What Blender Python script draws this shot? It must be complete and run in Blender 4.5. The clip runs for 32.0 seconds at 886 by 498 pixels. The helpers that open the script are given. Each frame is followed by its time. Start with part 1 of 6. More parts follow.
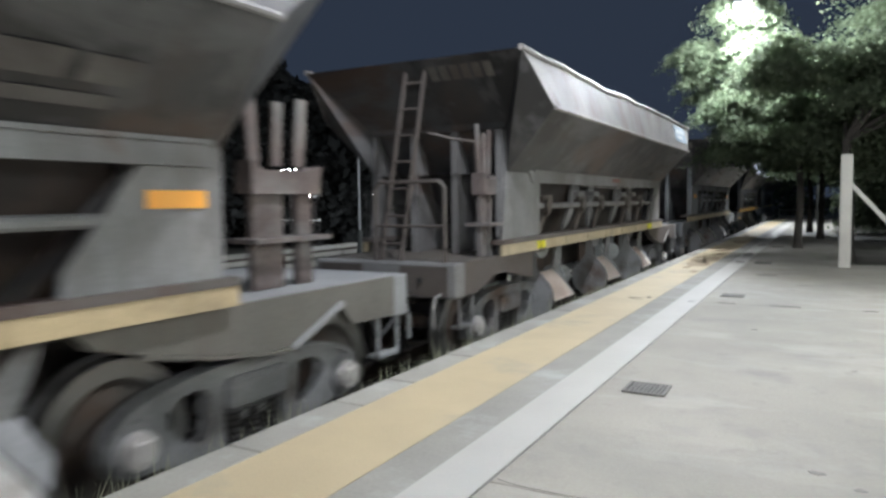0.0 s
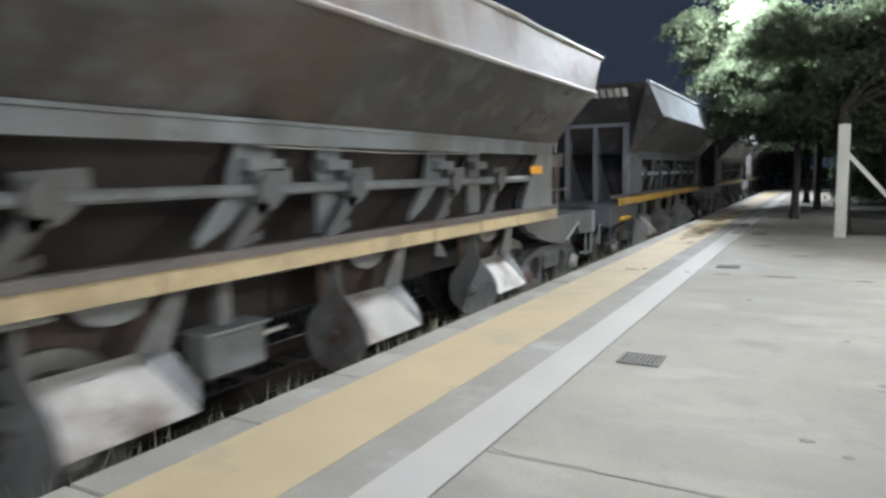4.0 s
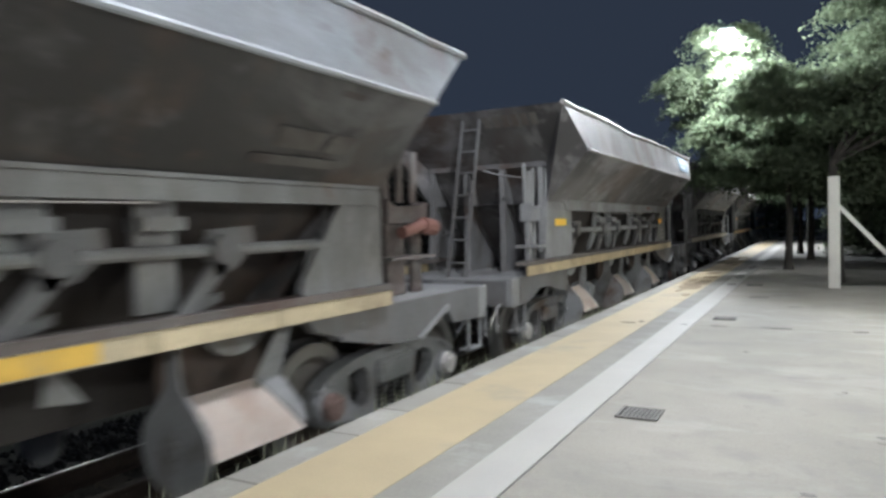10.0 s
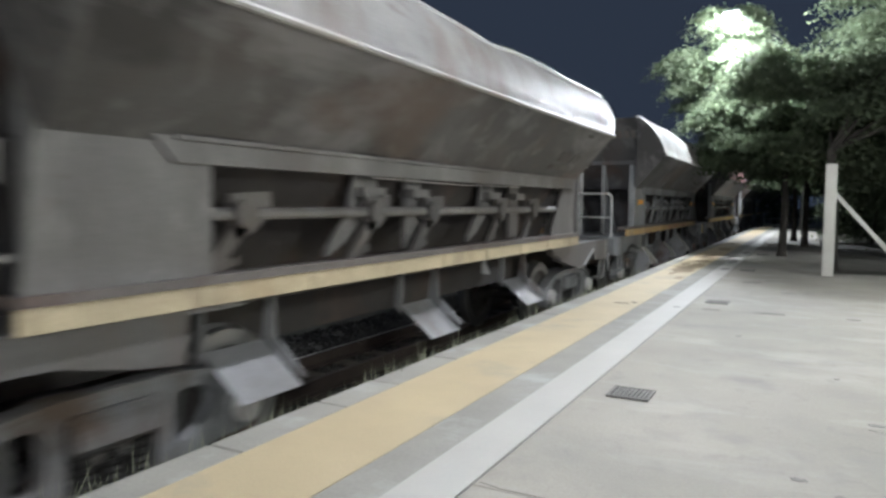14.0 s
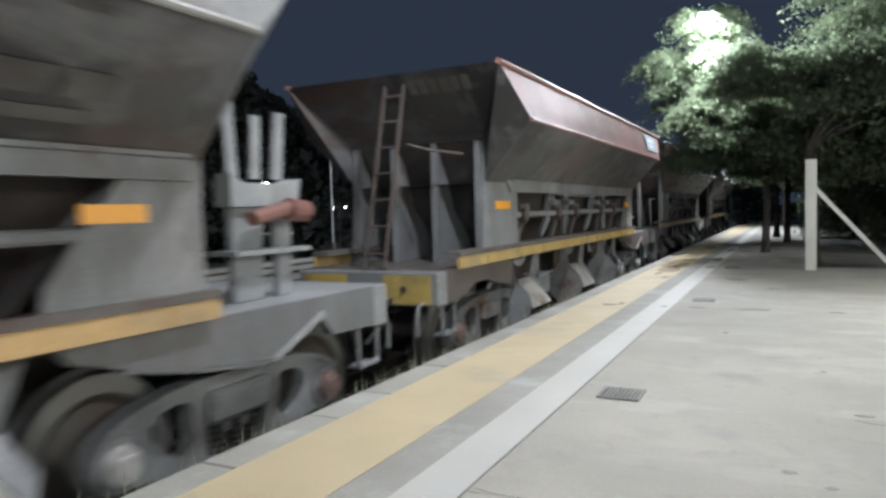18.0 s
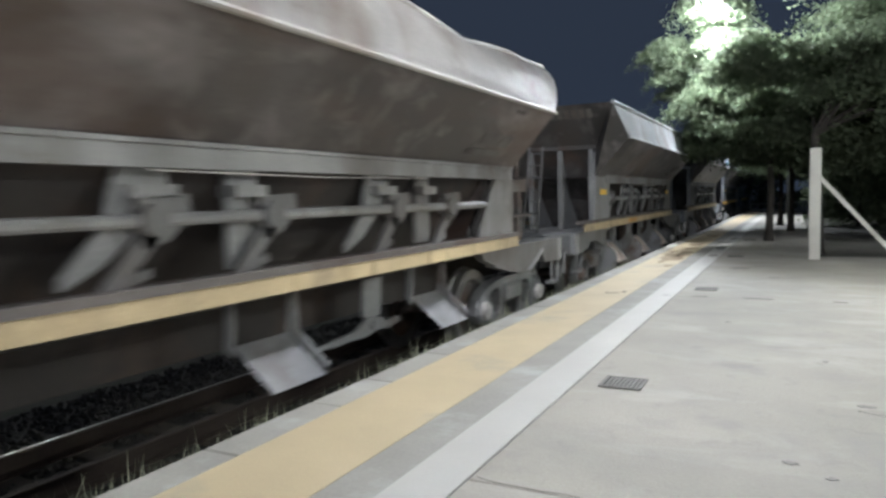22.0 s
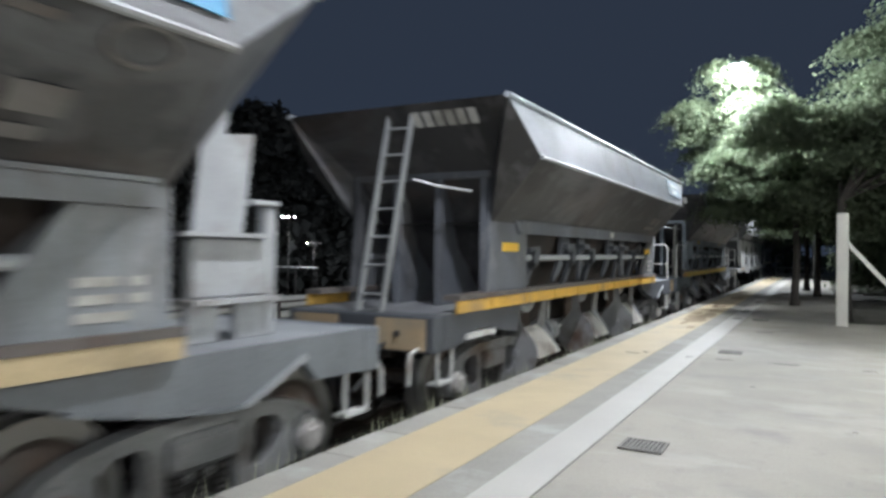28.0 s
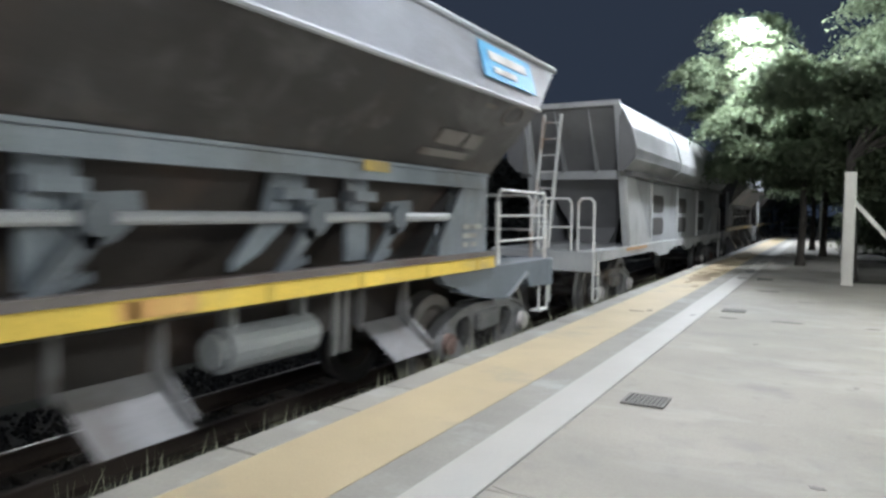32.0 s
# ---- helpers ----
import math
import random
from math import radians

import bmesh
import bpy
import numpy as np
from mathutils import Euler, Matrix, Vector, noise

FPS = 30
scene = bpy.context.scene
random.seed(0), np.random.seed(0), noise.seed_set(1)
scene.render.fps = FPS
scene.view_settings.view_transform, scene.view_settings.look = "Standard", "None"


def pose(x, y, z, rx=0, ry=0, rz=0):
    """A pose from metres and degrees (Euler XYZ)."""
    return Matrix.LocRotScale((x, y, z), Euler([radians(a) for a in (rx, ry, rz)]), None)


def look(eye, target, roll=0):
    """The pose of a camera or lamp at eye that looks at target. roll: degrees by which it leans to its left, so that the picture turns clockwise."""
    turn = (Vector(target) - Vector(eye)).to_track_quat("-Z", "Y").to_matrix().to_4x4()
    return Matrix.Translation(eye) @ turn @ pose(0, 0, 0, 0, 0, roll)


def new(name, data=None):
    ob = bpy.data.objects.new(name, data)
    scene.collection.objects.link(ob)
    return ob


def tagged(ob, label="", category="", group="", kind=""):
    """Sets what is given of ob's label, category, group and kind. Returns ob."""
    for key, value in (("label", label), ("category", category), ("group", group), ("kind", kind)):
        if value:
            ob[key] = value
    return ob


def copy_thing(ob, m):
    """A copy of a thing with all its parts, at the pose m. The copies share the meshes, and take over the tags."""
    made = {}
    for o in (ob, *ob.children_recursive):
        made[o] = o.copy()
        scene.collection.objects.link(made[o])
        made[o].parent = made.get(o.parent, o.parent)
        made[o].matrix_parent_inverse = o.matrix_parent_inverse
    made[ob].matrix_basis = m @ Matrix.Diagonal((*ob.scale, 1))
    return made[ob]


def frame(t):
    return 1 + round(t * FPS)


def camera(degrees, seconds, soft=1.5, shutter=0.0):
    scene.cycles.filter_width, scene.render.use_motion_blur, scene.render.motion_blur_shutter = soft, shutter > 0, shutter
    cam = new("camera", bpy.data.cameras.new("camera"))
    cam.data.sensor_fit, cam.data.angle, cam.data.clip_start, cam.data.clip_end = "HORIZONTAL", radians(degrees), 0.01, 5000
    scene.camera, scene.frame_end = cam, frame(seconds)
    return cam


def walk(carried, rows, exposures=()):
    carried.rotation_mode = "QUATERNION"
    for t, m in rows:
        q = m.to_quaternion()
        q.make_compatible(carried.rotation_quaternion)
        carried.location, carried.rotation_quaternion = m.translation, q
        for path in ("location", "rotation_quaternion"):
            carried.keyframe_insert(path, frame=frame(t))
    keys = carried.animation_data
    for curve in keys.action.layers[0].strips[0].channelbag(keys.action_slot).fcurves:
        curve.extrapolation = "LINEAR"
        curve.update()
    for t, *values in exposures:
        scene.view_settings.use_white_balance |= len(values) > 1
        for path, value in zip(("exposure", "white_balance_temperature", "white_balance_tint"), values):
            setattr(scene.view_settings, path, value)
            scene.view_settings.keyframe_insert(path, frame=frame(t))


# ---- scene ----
cam = camera(65.29, 32.0, soft=2.8, shutter=0.55)
PATH = [
    (0, look((2.402, 0.461, 1.134), (0.475, 3.955, 0.855), -0.64)),
    (0.5, look((2.408, 0.454, 1.139), (0.468, 3.939, 0.838), -0.65)),
    (1, look((2.399, 0.462, 1.139), (0.485, 3.957, 0.798), -0.59)),
    (1.5, look((2.400, 0.456, 1.145), (0.508, 3.965, 0.821), -0.19)),
    (2, look((2.405, 0.451, 1.139), (0.457, 3.927, 0.789), 0.24)),
    (2.5, look((2.411, 0.444, 1.143), (0.498, 3.940, 0.801), -0.17)),
    (3, look((2.415, 0.438, 1.140), (0.507, 3.933, 0.767), -0.71)),
    (3.5, look((2.417, 0.444, 1.143), (0.506, 3.935, 0.741), -0.79)),
    (5.5, look((2.409, 0.471, 1.130), (0.504, 3.945, 0.581), -1.51)),
    (6, look((2.409, 0.468, 1.131), (0.479, 3.927, 0.569), -0.93)),
    (6.5, look((2.414, 0.466, 1.141), (0.533, 3.957, 0.618), -0.95)),
    (7, look((2.414, 0.457, 1.133), (0.643, 4.017, 0.700), -0.92)),
    (7.5, look((2.423, 0.446, 1.142), (0.733, 4.047, 0.724), -1.32)),
    (8, look((2.426, 0.433, 1.141), (0.691, 4.016, 0.747), -1.22)),
    (8.5, look((2.428, 0.445, 1.136), (0.711, 4.038, 0.758), -1.26)),
    (9, look((2.430, 0.452, 1.142), (0.630, 4.008, 0.801), -1.65)),
    (9.5, look((2.436, 0.449, 1.146), (0.477, 3.925, 0.853), -1.19)),
    (10, look((2.437, 0.419, 1.153), (0.539, 3.938, 1.025), -1.50)),
    (10.5, look((2.427, 0.436, 1.151), (0.516, 3.945, 0.969), -1.87)),
    (11, look((2.425, 0.445, 1.149), (0.416, 3.900, 0.982), -1.35)),
    (11.5, look((2.416, 0.458, 1.142), (0.476, 3.949, 0.930), -0.53)),
    (12, look((2.407, 0.455, 1.139), (0.487, 3.961, 0.985), -0.36)),
    (12.5, look((2.414, 0.448, 1.140), (0.510, 3.962, 0.963), -0.45)),
    (13, look((2.381, 0.483, 1.142), (0.459, 3.987, 0.967), 0.84)),
    (13.5, look((2.405, 0.464, 1.128), (0.482, 3.965, 0.908), 0.73)),
    (14, look((2.397, 0.474, 1.128), (0.535, 4.004, 0.863), 0.42)),
    (14.5, look((2.404, 0.456, 1.137), (0.620, 4.027, 0.879), -0.07)),
    (15, look((2.403, 0.459, 1.132), (0.615, 4.025, 0.838), -0.71)),
    (15.5, look((2.410, 0.441, 1.137), (0.591, 3.992, 0.852), -0.53)),
    (17.5, look((2.407, 0.462, 1.128), (0.609, 4.024, 0.849), -1.62)),
    (18, look((2.407, 0.466, 1.125), (0.610, 4.033, 0.907), -1.58)),
    (18.5, look((2.398, 0.467, 1.129), (0.594, 4.029, 0.886), -1.31)),
    (19, look((2.416, 0.454, 1.127), (0.566, 3.993, 0.895), -1.78)),
    (19.5, look((2.401, 0.469, 1.133), (0.552, 4.005, 0.850), -1.59)),
    (20, look((2.395, 0.471, 1.135), (0.532, 4.001, 0.876), -1.04)),
    (20.5, look((2.403, 0.452, 1.139), (0.504, 3.962, 0.865), -0.58)),
    (21, look((2.402, 0.468, 1.132), (0.499, 3.976, 0.861), -0.96)),
    (21.5, look((2.402, 0.469, 1.142), (0.532, 3.996, 0.891), -1.05)),
    (22, look((2.404, 0.472, 1.136), (0.594, 4.027, 0.842), -1.36)),
    (22.5, look((2.408, 0.480, 1.144), (0.699, 4.086, 0.876), -0.86)),
    (23, look((2.402, 0.477, 1.131), (0.689, 4.083, 0.880), 0.11)),
    (23.5, look((2.410, 0.441, 1.146), (0.592, 3.997, 0.922), 0.12)),
    (24, look((2.407, 0.474, 1.127), (0.613, 4.043, 0.907), 0.07)),
    (24.5, look((2.413, 0.460, 1.141), (0.662, 4.049, 0.920), -0.02)),
    (25, look((2.425, 0.434, 1.145), (0.723, 4.052, 1.000), 0.01)),
    (25.5, look((2.421, 0.453, 1.129), (0.695, 4.052, 0.867), 0.21)),
    (27.5, look((2.406, 0.433, 1.125), (0.360, 3.866, 0.955), -0.45)),
    (28, look((2.400, 0.480, 1.126), (0.481, 3.990, 1.138), 0.62)),
    (28.5, look((2.415, 0.441, 1.129), (0.498, 3.951, 1.205), 0.84)),
    (29, look((2.438, 0.374, 1.155), (0.553, 3.901, 1.160), 0.88)),
    (29.5, look((2.444, 0.370, 1.159), (0.638, 3.938, 1.046), 0.68)),
    (30, look((2.444, 0.401, 1.137), (0.639, 3.962, 0.883), 1.80)),
    (30.5, look((2.443, 0.374, 1.143), (0.632, 3.936, 0.957), 0.40)),
    (31, look((2.434, 0.403, 1.131), (0.616, 3.959, 0.906), 0.54)),
    (31.5, look((2.432, 0.389, 1.139), (0.544, 3.908, 0.914), 0.88)),
    (32, look((2.399, 0.477, 1.105), (0.461, 3.970, 0.889), 0.62)),
]
walk(cam, PATH)

# Train travel: how far the train has run at t seconds, in metres, gently gaining speed.
PITCH, TRACK_X, RAIL_Z = 11.21, -1.24, -0.55
RUN_T = (0, 3, 7, 11, 15, 19, 23, 27, 32)
RUN_S = (5.35, 18.23, 35.38, 53.12, 70.45, 88.1, 106.13, 124.33, 147.8)


def run(t):
    slope = np.gradient(RUN_S, RUN_T)
    i = int(min(max(np.searchsorted(RUN_T, t) - 1, 0), len(RUN_T) - 2))
    h = RUN_T[i + 1] - RUN_T[i]
    u = (t - RUN_T[i]) / h
    return float((2 * u**3 - 3 * u**2 + 1) * RUN_S[i] + (u**3 - 2 * u**2 + u) * h * slope[i] + (3 * u**2 - 2 * u**3) * RUN_S[i + 1] + (u**3 - u**2) * h * slope[i + 1])


# ---------------------------------------------------------------- light
world = bpy.data.worlds.new("night_sky")
scene.world = world
world.use_nodes = True
world.node_tree.nodes["Background"].inputs[0].default_value = (0.207, 0.29, 0.47, 1)
world.node_tree.nodes["Background"].inputs[1].default_value = 0.0225


def lamp(name, place, watts, size, color=(0.87, 0.927, 1.03)):
    data = bpy.data.lights.new(name, "POINT")
    data.energy, data.shadow_soft_size, data.color = watts, size, color
    ob = new(name, data)
    ob.location = place
    return ob


# Only the lamp at y 16.25 is seen; the others are added for light.
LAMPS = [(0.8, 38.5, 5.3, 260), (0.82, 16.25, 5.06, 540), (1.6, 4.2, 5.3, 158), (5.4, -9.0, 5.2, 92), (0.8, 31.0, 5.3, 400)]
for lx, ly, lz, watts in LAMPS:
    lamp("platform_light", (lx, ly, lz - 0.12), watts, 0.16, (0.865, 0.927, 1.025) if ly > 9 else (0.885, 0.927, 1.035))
# Unseen lamps added to brighten the train's side and the trees.
FILL_LAMPS = [(6.4, -5.0, 3.5, 82), (6.9, 8.5, 3.2, 42), (9.2, 12.2, 3.4, 260)]
for lx, ly, lz, watts in FILL_LAMPS:
    lamp("canopy_light", (lx, ly, lz), watts, 0.3)
# Added point light that brightens the pale board rail across the yard.
lamp("street_light", (-14.9, 21.1, 1.3), 30, 0.05)
lamp("yard_light", (-11.9, 9.2, 5.4), 28, 0.15)
scene.view_settings.exposure = 2.4


# ---------------------------------------------------------------- materials
def mat(name, color, rough=0.7, metal=0.0, vary=0.25, scale=3.0, stain=None, amount=0.0, bump=0.15, fine=40.0, streak=False, island=0.0, emit=0.0, stain_scale=1.2, layers=()):
    """Painted, cast or weathered surface: broad and fine variation of colour, a second colour in stains, fine relief."""
    m = bpy.data.materials.new(name)
    m.use_nodes = True
    nt = m.node_tree
    b = nt.nodes["Principled BSDF"]
    N, L = nt.nodes.new, nt.links.new
    co = N("ShaderNodeTexCoord")
    broad, grain = N("ShaderNodeTexNoise"), N("ShaderNodeTexNoise")
    broad.inputs["Scale"].default_value, broad.inputs["Detail"].default_value = scale, 6
    grain.inputs["Scale"].default_value, grain.inputs["Detail"].default_value = fine, 4
    L(co.outputs["Object"], broad.inputs["Vector"])
    L(co.outputs["Object"], grain.inputs["Vector"])
    ramp = N("ShaderNodeValToRGB")
    c = Vector(color)
    ramp.color_ramp.elements[0].position, ramp.color_ramp.elements[1].position = 0.3, 0.7
    ramp.color_ramp.elements[0].color = (*(c * (1 - vary)), 1)
    ramp.color_ramp.elements[1].color = (*[min(v * (1 + vary * 0.6), 1) for v in c], 1)
    mix = N("ShaderNodeMix")
    mix.data_type = "FLOAT"
    mix.inputs[0].default_value = 0.35
    L(broad.outputs["Fac"], mix.inputs[2])
    L(grain.outputs["Fac"], mix.inputs[3])
    L(mix.outputs[0], ramp.inputs["Fac"])
    out = ramp.outputs["Color"]
    if stain:
        sn = N("ShaderNodeTexNoise")
        sn.inputs["Scale"].default_value, sn.inputs["Detail"].default_value, sn.inputs["Roughness"].default_value = stain_scale, 8, 0.65
        mp = N("ShaderNodeMapping")
        mp.inputs["Scale"].default_value = (1.5, 1.1, 0.38) if streak else (1, 1, 1)
        L(co.outputs["Object"], mp.inputs["Vector"])
        L(mp.outputs["Vector"], sn.inputs["Vector"])
        sr = N("ShaderNodeValToRGB")
        sr.color_ramp.elements[0].position, sr.color_ramp.elements[1].position = 0.62 - amount * 0.35, (0.84 if streak else 0.74) - amount * 0.25
        L(sn.outputs["Fac"], sr.inputs["Fac"])
        mx = N("ShaderNodeMix")
        mx.data_type = "RGBA"
        L(sr.outputs["Color"], mx.inputs[0])
        L(out, mx.inputs[6])
        mx.inputs[7].default_value = (*stain, 1)
        out = mx.outputs[2]
    # further weathering, each (colour, share, noise size, from, to, stretch)
    for tint, share, size, lo, hi, stretch in layers:
        ln, lm, lr, lx = N("ShaderNodeTexNoise"), N("ShaderNodeMapping"), N("ShaderNodeMapRange"), N("ShaderNodeMix")
        lm.inputs["Scale"].default_value, lm.inputs["Location"].default_value = stretch, (7.3 * size, 2.1, 4.7)
        ln.inputs["Scale"].default_value, ln.inputs["Detail"].default_value, ln.inputs["Roughness"].default_value, ln.inputs["Distortion"].default_value = size, 7, 0.62, 0.5
        L(co.outputs["Object"], lm.inputs["Vector"])
        L(lm.outputs["Vector"], ln.inputs["Vector"])
        lr.inputs[1].default_value, lr.inputs[2].default_value, lr.inputs[4].default_value = lo, hi, share
        L(ln.outputs["Fac"], lr.inputs[0])
        lx.data_type = "RGBA"
        L(lr.outputs[0], lx.inputs[0])
        L(out, lx.inputs[6])
        lx.inputs[7].default_value = (*tint, 1)
        out = lx.outputs[2]
    if island:
        oi = N("ShaderNodeObjectInfo")
        hv = N("ShaderNodeHueSaturation")
        mr = N("ShaderNodeMapRange")
        mr.inputs[3].default_value, mr.inputs[4].default_value = 1 - island, 1 + island
        L(oi.outputs["Random"], mr.inputs[0])
        L(mr.outputs[0], hv.inputs["Value"])
        L(out, hv.inputs["Color"])
        out = hv.outputs["Color"]
    L(out, b.inputs["Base Color"])
    b.inputs["Roughness"].default_value, b.inputs["Metallic"].default_value = rough, metal
    if emit:
        b.inputs["Emission Color"].default_value, b.inputs["Emission Strength"].default_value = (*color, 1), emit
    if bump:
        bp = N("ShaderNodeBump")
        bp.inputs["Strength"].default_value, bp.inputs["Distance"].default_value = bump, 0.01
        L(grain.outputs["Fac"], bp.inputs["Height"])
        L(bp.outputs["Normal"], b.inputs["Normal"])
    return m


M_CONCRETE = mat("platform_concrete", (0.365, 0.342, 0.295), 0.85, vary=0.22, scale=0.8, stain=(0.30, 0.285, 0.255), amount=0.25, bump=0.25, fine=60, layers=(((0.45, 0.43, 0.385), 0.55, 1.6, 0.52, 0.66, (0.7, 1.5, 1)), ((0.26, 0.25, 0.225), 0.5, 0.55, 0.5, 0.68, (1, 1, 1)), ((0.25, 0.24, 0.215), 0.4, 6.0, 0.58, 0.7, (1, 1, 1))))
M_COPING = mat("coping_concrete", (0.325, 0.31, 0.275), 0.85, vary=0.2, scale=2, stain=(0.42, 0.42, 0.40), amount=0.25, fine=50, island=0.16)
M_YELLOW = mat("yellow_line_paint", (0.51, 0.415, 0.262), 0.7, vary=0.14, scale=1.5, stain=(0.38, 0.33, 0.24), amount=0.22, bump=0.12, fine=90)
M_WHITE = mat("white_line_paint", (0.475, 0.46, 0.425), 0.7, vary=0.1, scale=1.5, stain=(0.45, 0.45, 0.42), amount=0.2, bump=0.12, fine=90)
M_IRON = mat("cast_iron", (0.22, 0.21, 0.19), 0.7, 0.2, vary=0.3, fine=80)
# Near-black colour for the shade inside openings that are not cut.
M_DARK = mat("opening_shade", (0.04, 0.038, 0.034), 0.9, bump=0)
M_BALLAST = mat("track_bed_soil", (0.05, 0.046, 0.041), 0.95, vary=0.5, scale=4, fine=25, bump=0.8)
M_GROUND = mat("yard_earth", (0.042, 0.04, 0.033), 0.95, vary=0.4, scale=0.6, stain=(0.022, 0.028, 0.016), amount=0.4, bump=0.6, fine=12)
M_EARTH = mat("dusty_earth", (0.115, 0.107, 0.09), 0.95, vary=0.4, scale=0.9, stain=(0.06, 0.065, 0.045), amount=0.4, bump=0.7, fine=14)
M_RAIL = mat("rail_steel", (0.45, 0.44, 0.42), 0.28, 0.9, vary=0.2)
M_RAILWEB = mat("rusty_rail", (0.05, 0.036, 0.03), 0.8, 0.3, vary=0.3)
M_SLEEPER = mat("old_timber_sleeper", (0.08, 0.065, 0.05), 0.9, vary=0.4, scale=3)
M_POST = mat("white_concrete_post", (0.52, 0.505, 0.465), 0.85, vary=0.12, stain=(0.42, 0.40, 0.36), amount=0.3, streak=True)
M_BARK = mat("bark", (0.035, 0.03, 0.025), 0.95, vary=0.4, scale=5, bump=0.8, fine=30)
def leafy(m, share=0.58):
    """Leaf blades let part of the light through and have little gloss."""
    nt = m.node_tree
    b = nt.nodes["Principled BSDF"]
    b.inputs["Specular IOR Level"].default_value = 0.15
    tr, mx = nt.nodes.new("ShaderNodeBsdfTranslucent"), nt.nodes.new("ShaderNodeMixShader")
    nt.links.new(b.inputs["Base Color"].links[0].from_socket, tr.inputs["Color"])
    mx.inputs[0].default_value = share
    nt.links.new(b.outputs[0], mx.inputs[1])
    nt.links.new(tr.outputs[0], mx.inputs[2])
    nt.links.new(mx.outputs[0], nt.nodes["Material Output"].inputs["Surface"])
    return m


M_LEAF = leafy(mat("tree_leaves", (0.124, 0.155, 0.096), 0.7, vary=0.45, scale=1.2, bump=0, fine=8))
# Near-black leaf colour puts the unlit night silhouette into the foliage.
M_LEAFDARK = mat("far_tree_silhouette", (0.003, 0.004, 0.003), 0.9, vary=0.5, scale=0.6, bump=0, fine=5)
M_BUSH = leafy(mat("bush_leaves", (0.075, 0.095, 0.045), 0.6, vary=0.4, scale=1.5, bump=0, fine=8))
M_GRASS = mat("weed_blades", (0.36, 0.37, 0.26), 0.7, vary=0.4, scale=4, bump=0)
M_GALV = mat("galvanised_steel", (0.45, 0.46, 0.46), 0.45, 0.6, vary=0.2)
M_LAMP = mat("lit_lamp_glass", (0.95, 1.0, 0.92), 0.3, vary=0, bump=0, emit=60.0)
M_FARLAMP = mat("distant_lamp_glass", (0.95, 0.98, 1.0), 0.3, vary=0, bump=0, emit=25.0)
M_FENCE = mat("white_painted_board", (0.55, 0.55, 0.52), 0.7, vary=0.15)
M_KERB = mat("far_platform_kerb", (0.34, 0.33, 0.29), 0.85, vary=0.2, scale=1)


# ---------------------------------------------------------------- mesh helpers
def part(name, bm, material, parent=None, label="", smooth=False):
    me = bpy.data.meshes.new(name)
    bm.to_mesh(me)
    bm.free()
    me.materials.append(material)
    if smooth:
        for p in me.polygons:
            p.use_smooth = True
    ob = new(name, me)
    ob.parent = parent
    if label:
        ob["label"] = label
    return ob


def bmnew():
    return bmesh.new()


def box(bm, x0, x1, y0, y1, z0, z1, bevel=0.0):
    v = [bm.verts.new(p) for p in ((x0, y0, z0), (x1, y0, z0), (x1, y1, z0), (x0, y1, z0), (x0, y0, z1), (x1, y0, z1), (x1, y1, z1), (x0, y1, z1))]
    fs = [bm.faces.new([v[i] for i in q]) for q in ((3, 2, 1, 0), (4, 5, 6, 7), (0, 1, 5, 4), (1, 2, 6, 5), (2, 3, 7, 6), (3, 0, 4, 7))]
    if bevel:
        es = list({e for f in fs for e in f.edges})
        bmesh.ops.bevel(bm, geom=es, offset=bevel, segments=1, affect="EDGES", profile=0.5)
    return bm


def prism(bm, pts, axis, a, b):
    """A closed outline of pts, in the plane across the axis ('x': y, z; 'y': x, z; 'z': x, y), from a to b along it."""
    place = {"x": lambda p, d: (d, p[0], p[1]), "y": lambda p, d: (p[0], d, p[1]), "z": lambda p, d: (p[0], p[1], d)}[axis]
    lo, hi = [bm.verts.new(place(p, a)) for p in pts], [bm.verts.new(place(p, b)) for p in pts]
    bm.faces.new(lo[::-1]), bm.faces.new(hi)
    n = len(pts)
    for i in range(n):
        bm.faces.new((lo[i], lo[(i + 1) % n], hi[(i + 1) % n], hi[i]))
    bmesh.ops.recalc_face_normals(bm, faces=bm.faces)
    return bm


def rod(bm, p, q, r, n=10, r2=None):
    p, q = Vector(p), Vector(q)
    d = (q - p).normalized()
    u = d.orthogonal().normalized()
    w = d.cross(u)
    ring = lambda c, k: [bm.verts.new(c + (u * math.cos(2 * math.pi * i / n) + w * math.sin(2 * math.pi * i / n)) * k) for i in range(n)]
    a, b = ring(p, r), ring(q, r if r2 is None else r2)
    bm.faces.new(a[::-1]), bm.faces.new(b)
    for i in range(n):
        bm.faces.new((a[i], a[(i + 1) % n], b[(i + 1) % n], b[i]))
    return bm


def pipe(bm, pts, r, n=8):
    """A bent tube through pts."""
    pts = [Vector(p) for p in pts]
    rings, u = [], None
    for i, p in enumerate(pts):
        d = ((pts[min(i + 1, len(pts) - 1)] - p).normalized() + (p - pts[max(i - 1, 0)]).normalized()).normalized()
        u = d.orthogonal().normalized() if u is None else (u - d * u.dot(d)).normalized()
        w = d.cross(u)
        rings.append([bm.verts.new(p + (u * math.cos(2 * math.pi * k / n) + w * math.sin(2 * math.pi * k / n)) * r) for k in range(n)])
    for a, b in zip(rings, rings[1:]):
        for k in range(n):
            bm.faces.new((a[k], a[(k + 1) % n], b[(k + 1) % n], b[k]))
    bm.faces.new(rings[0][::-1]), bm.faces.new(rings[-1])
    return bm


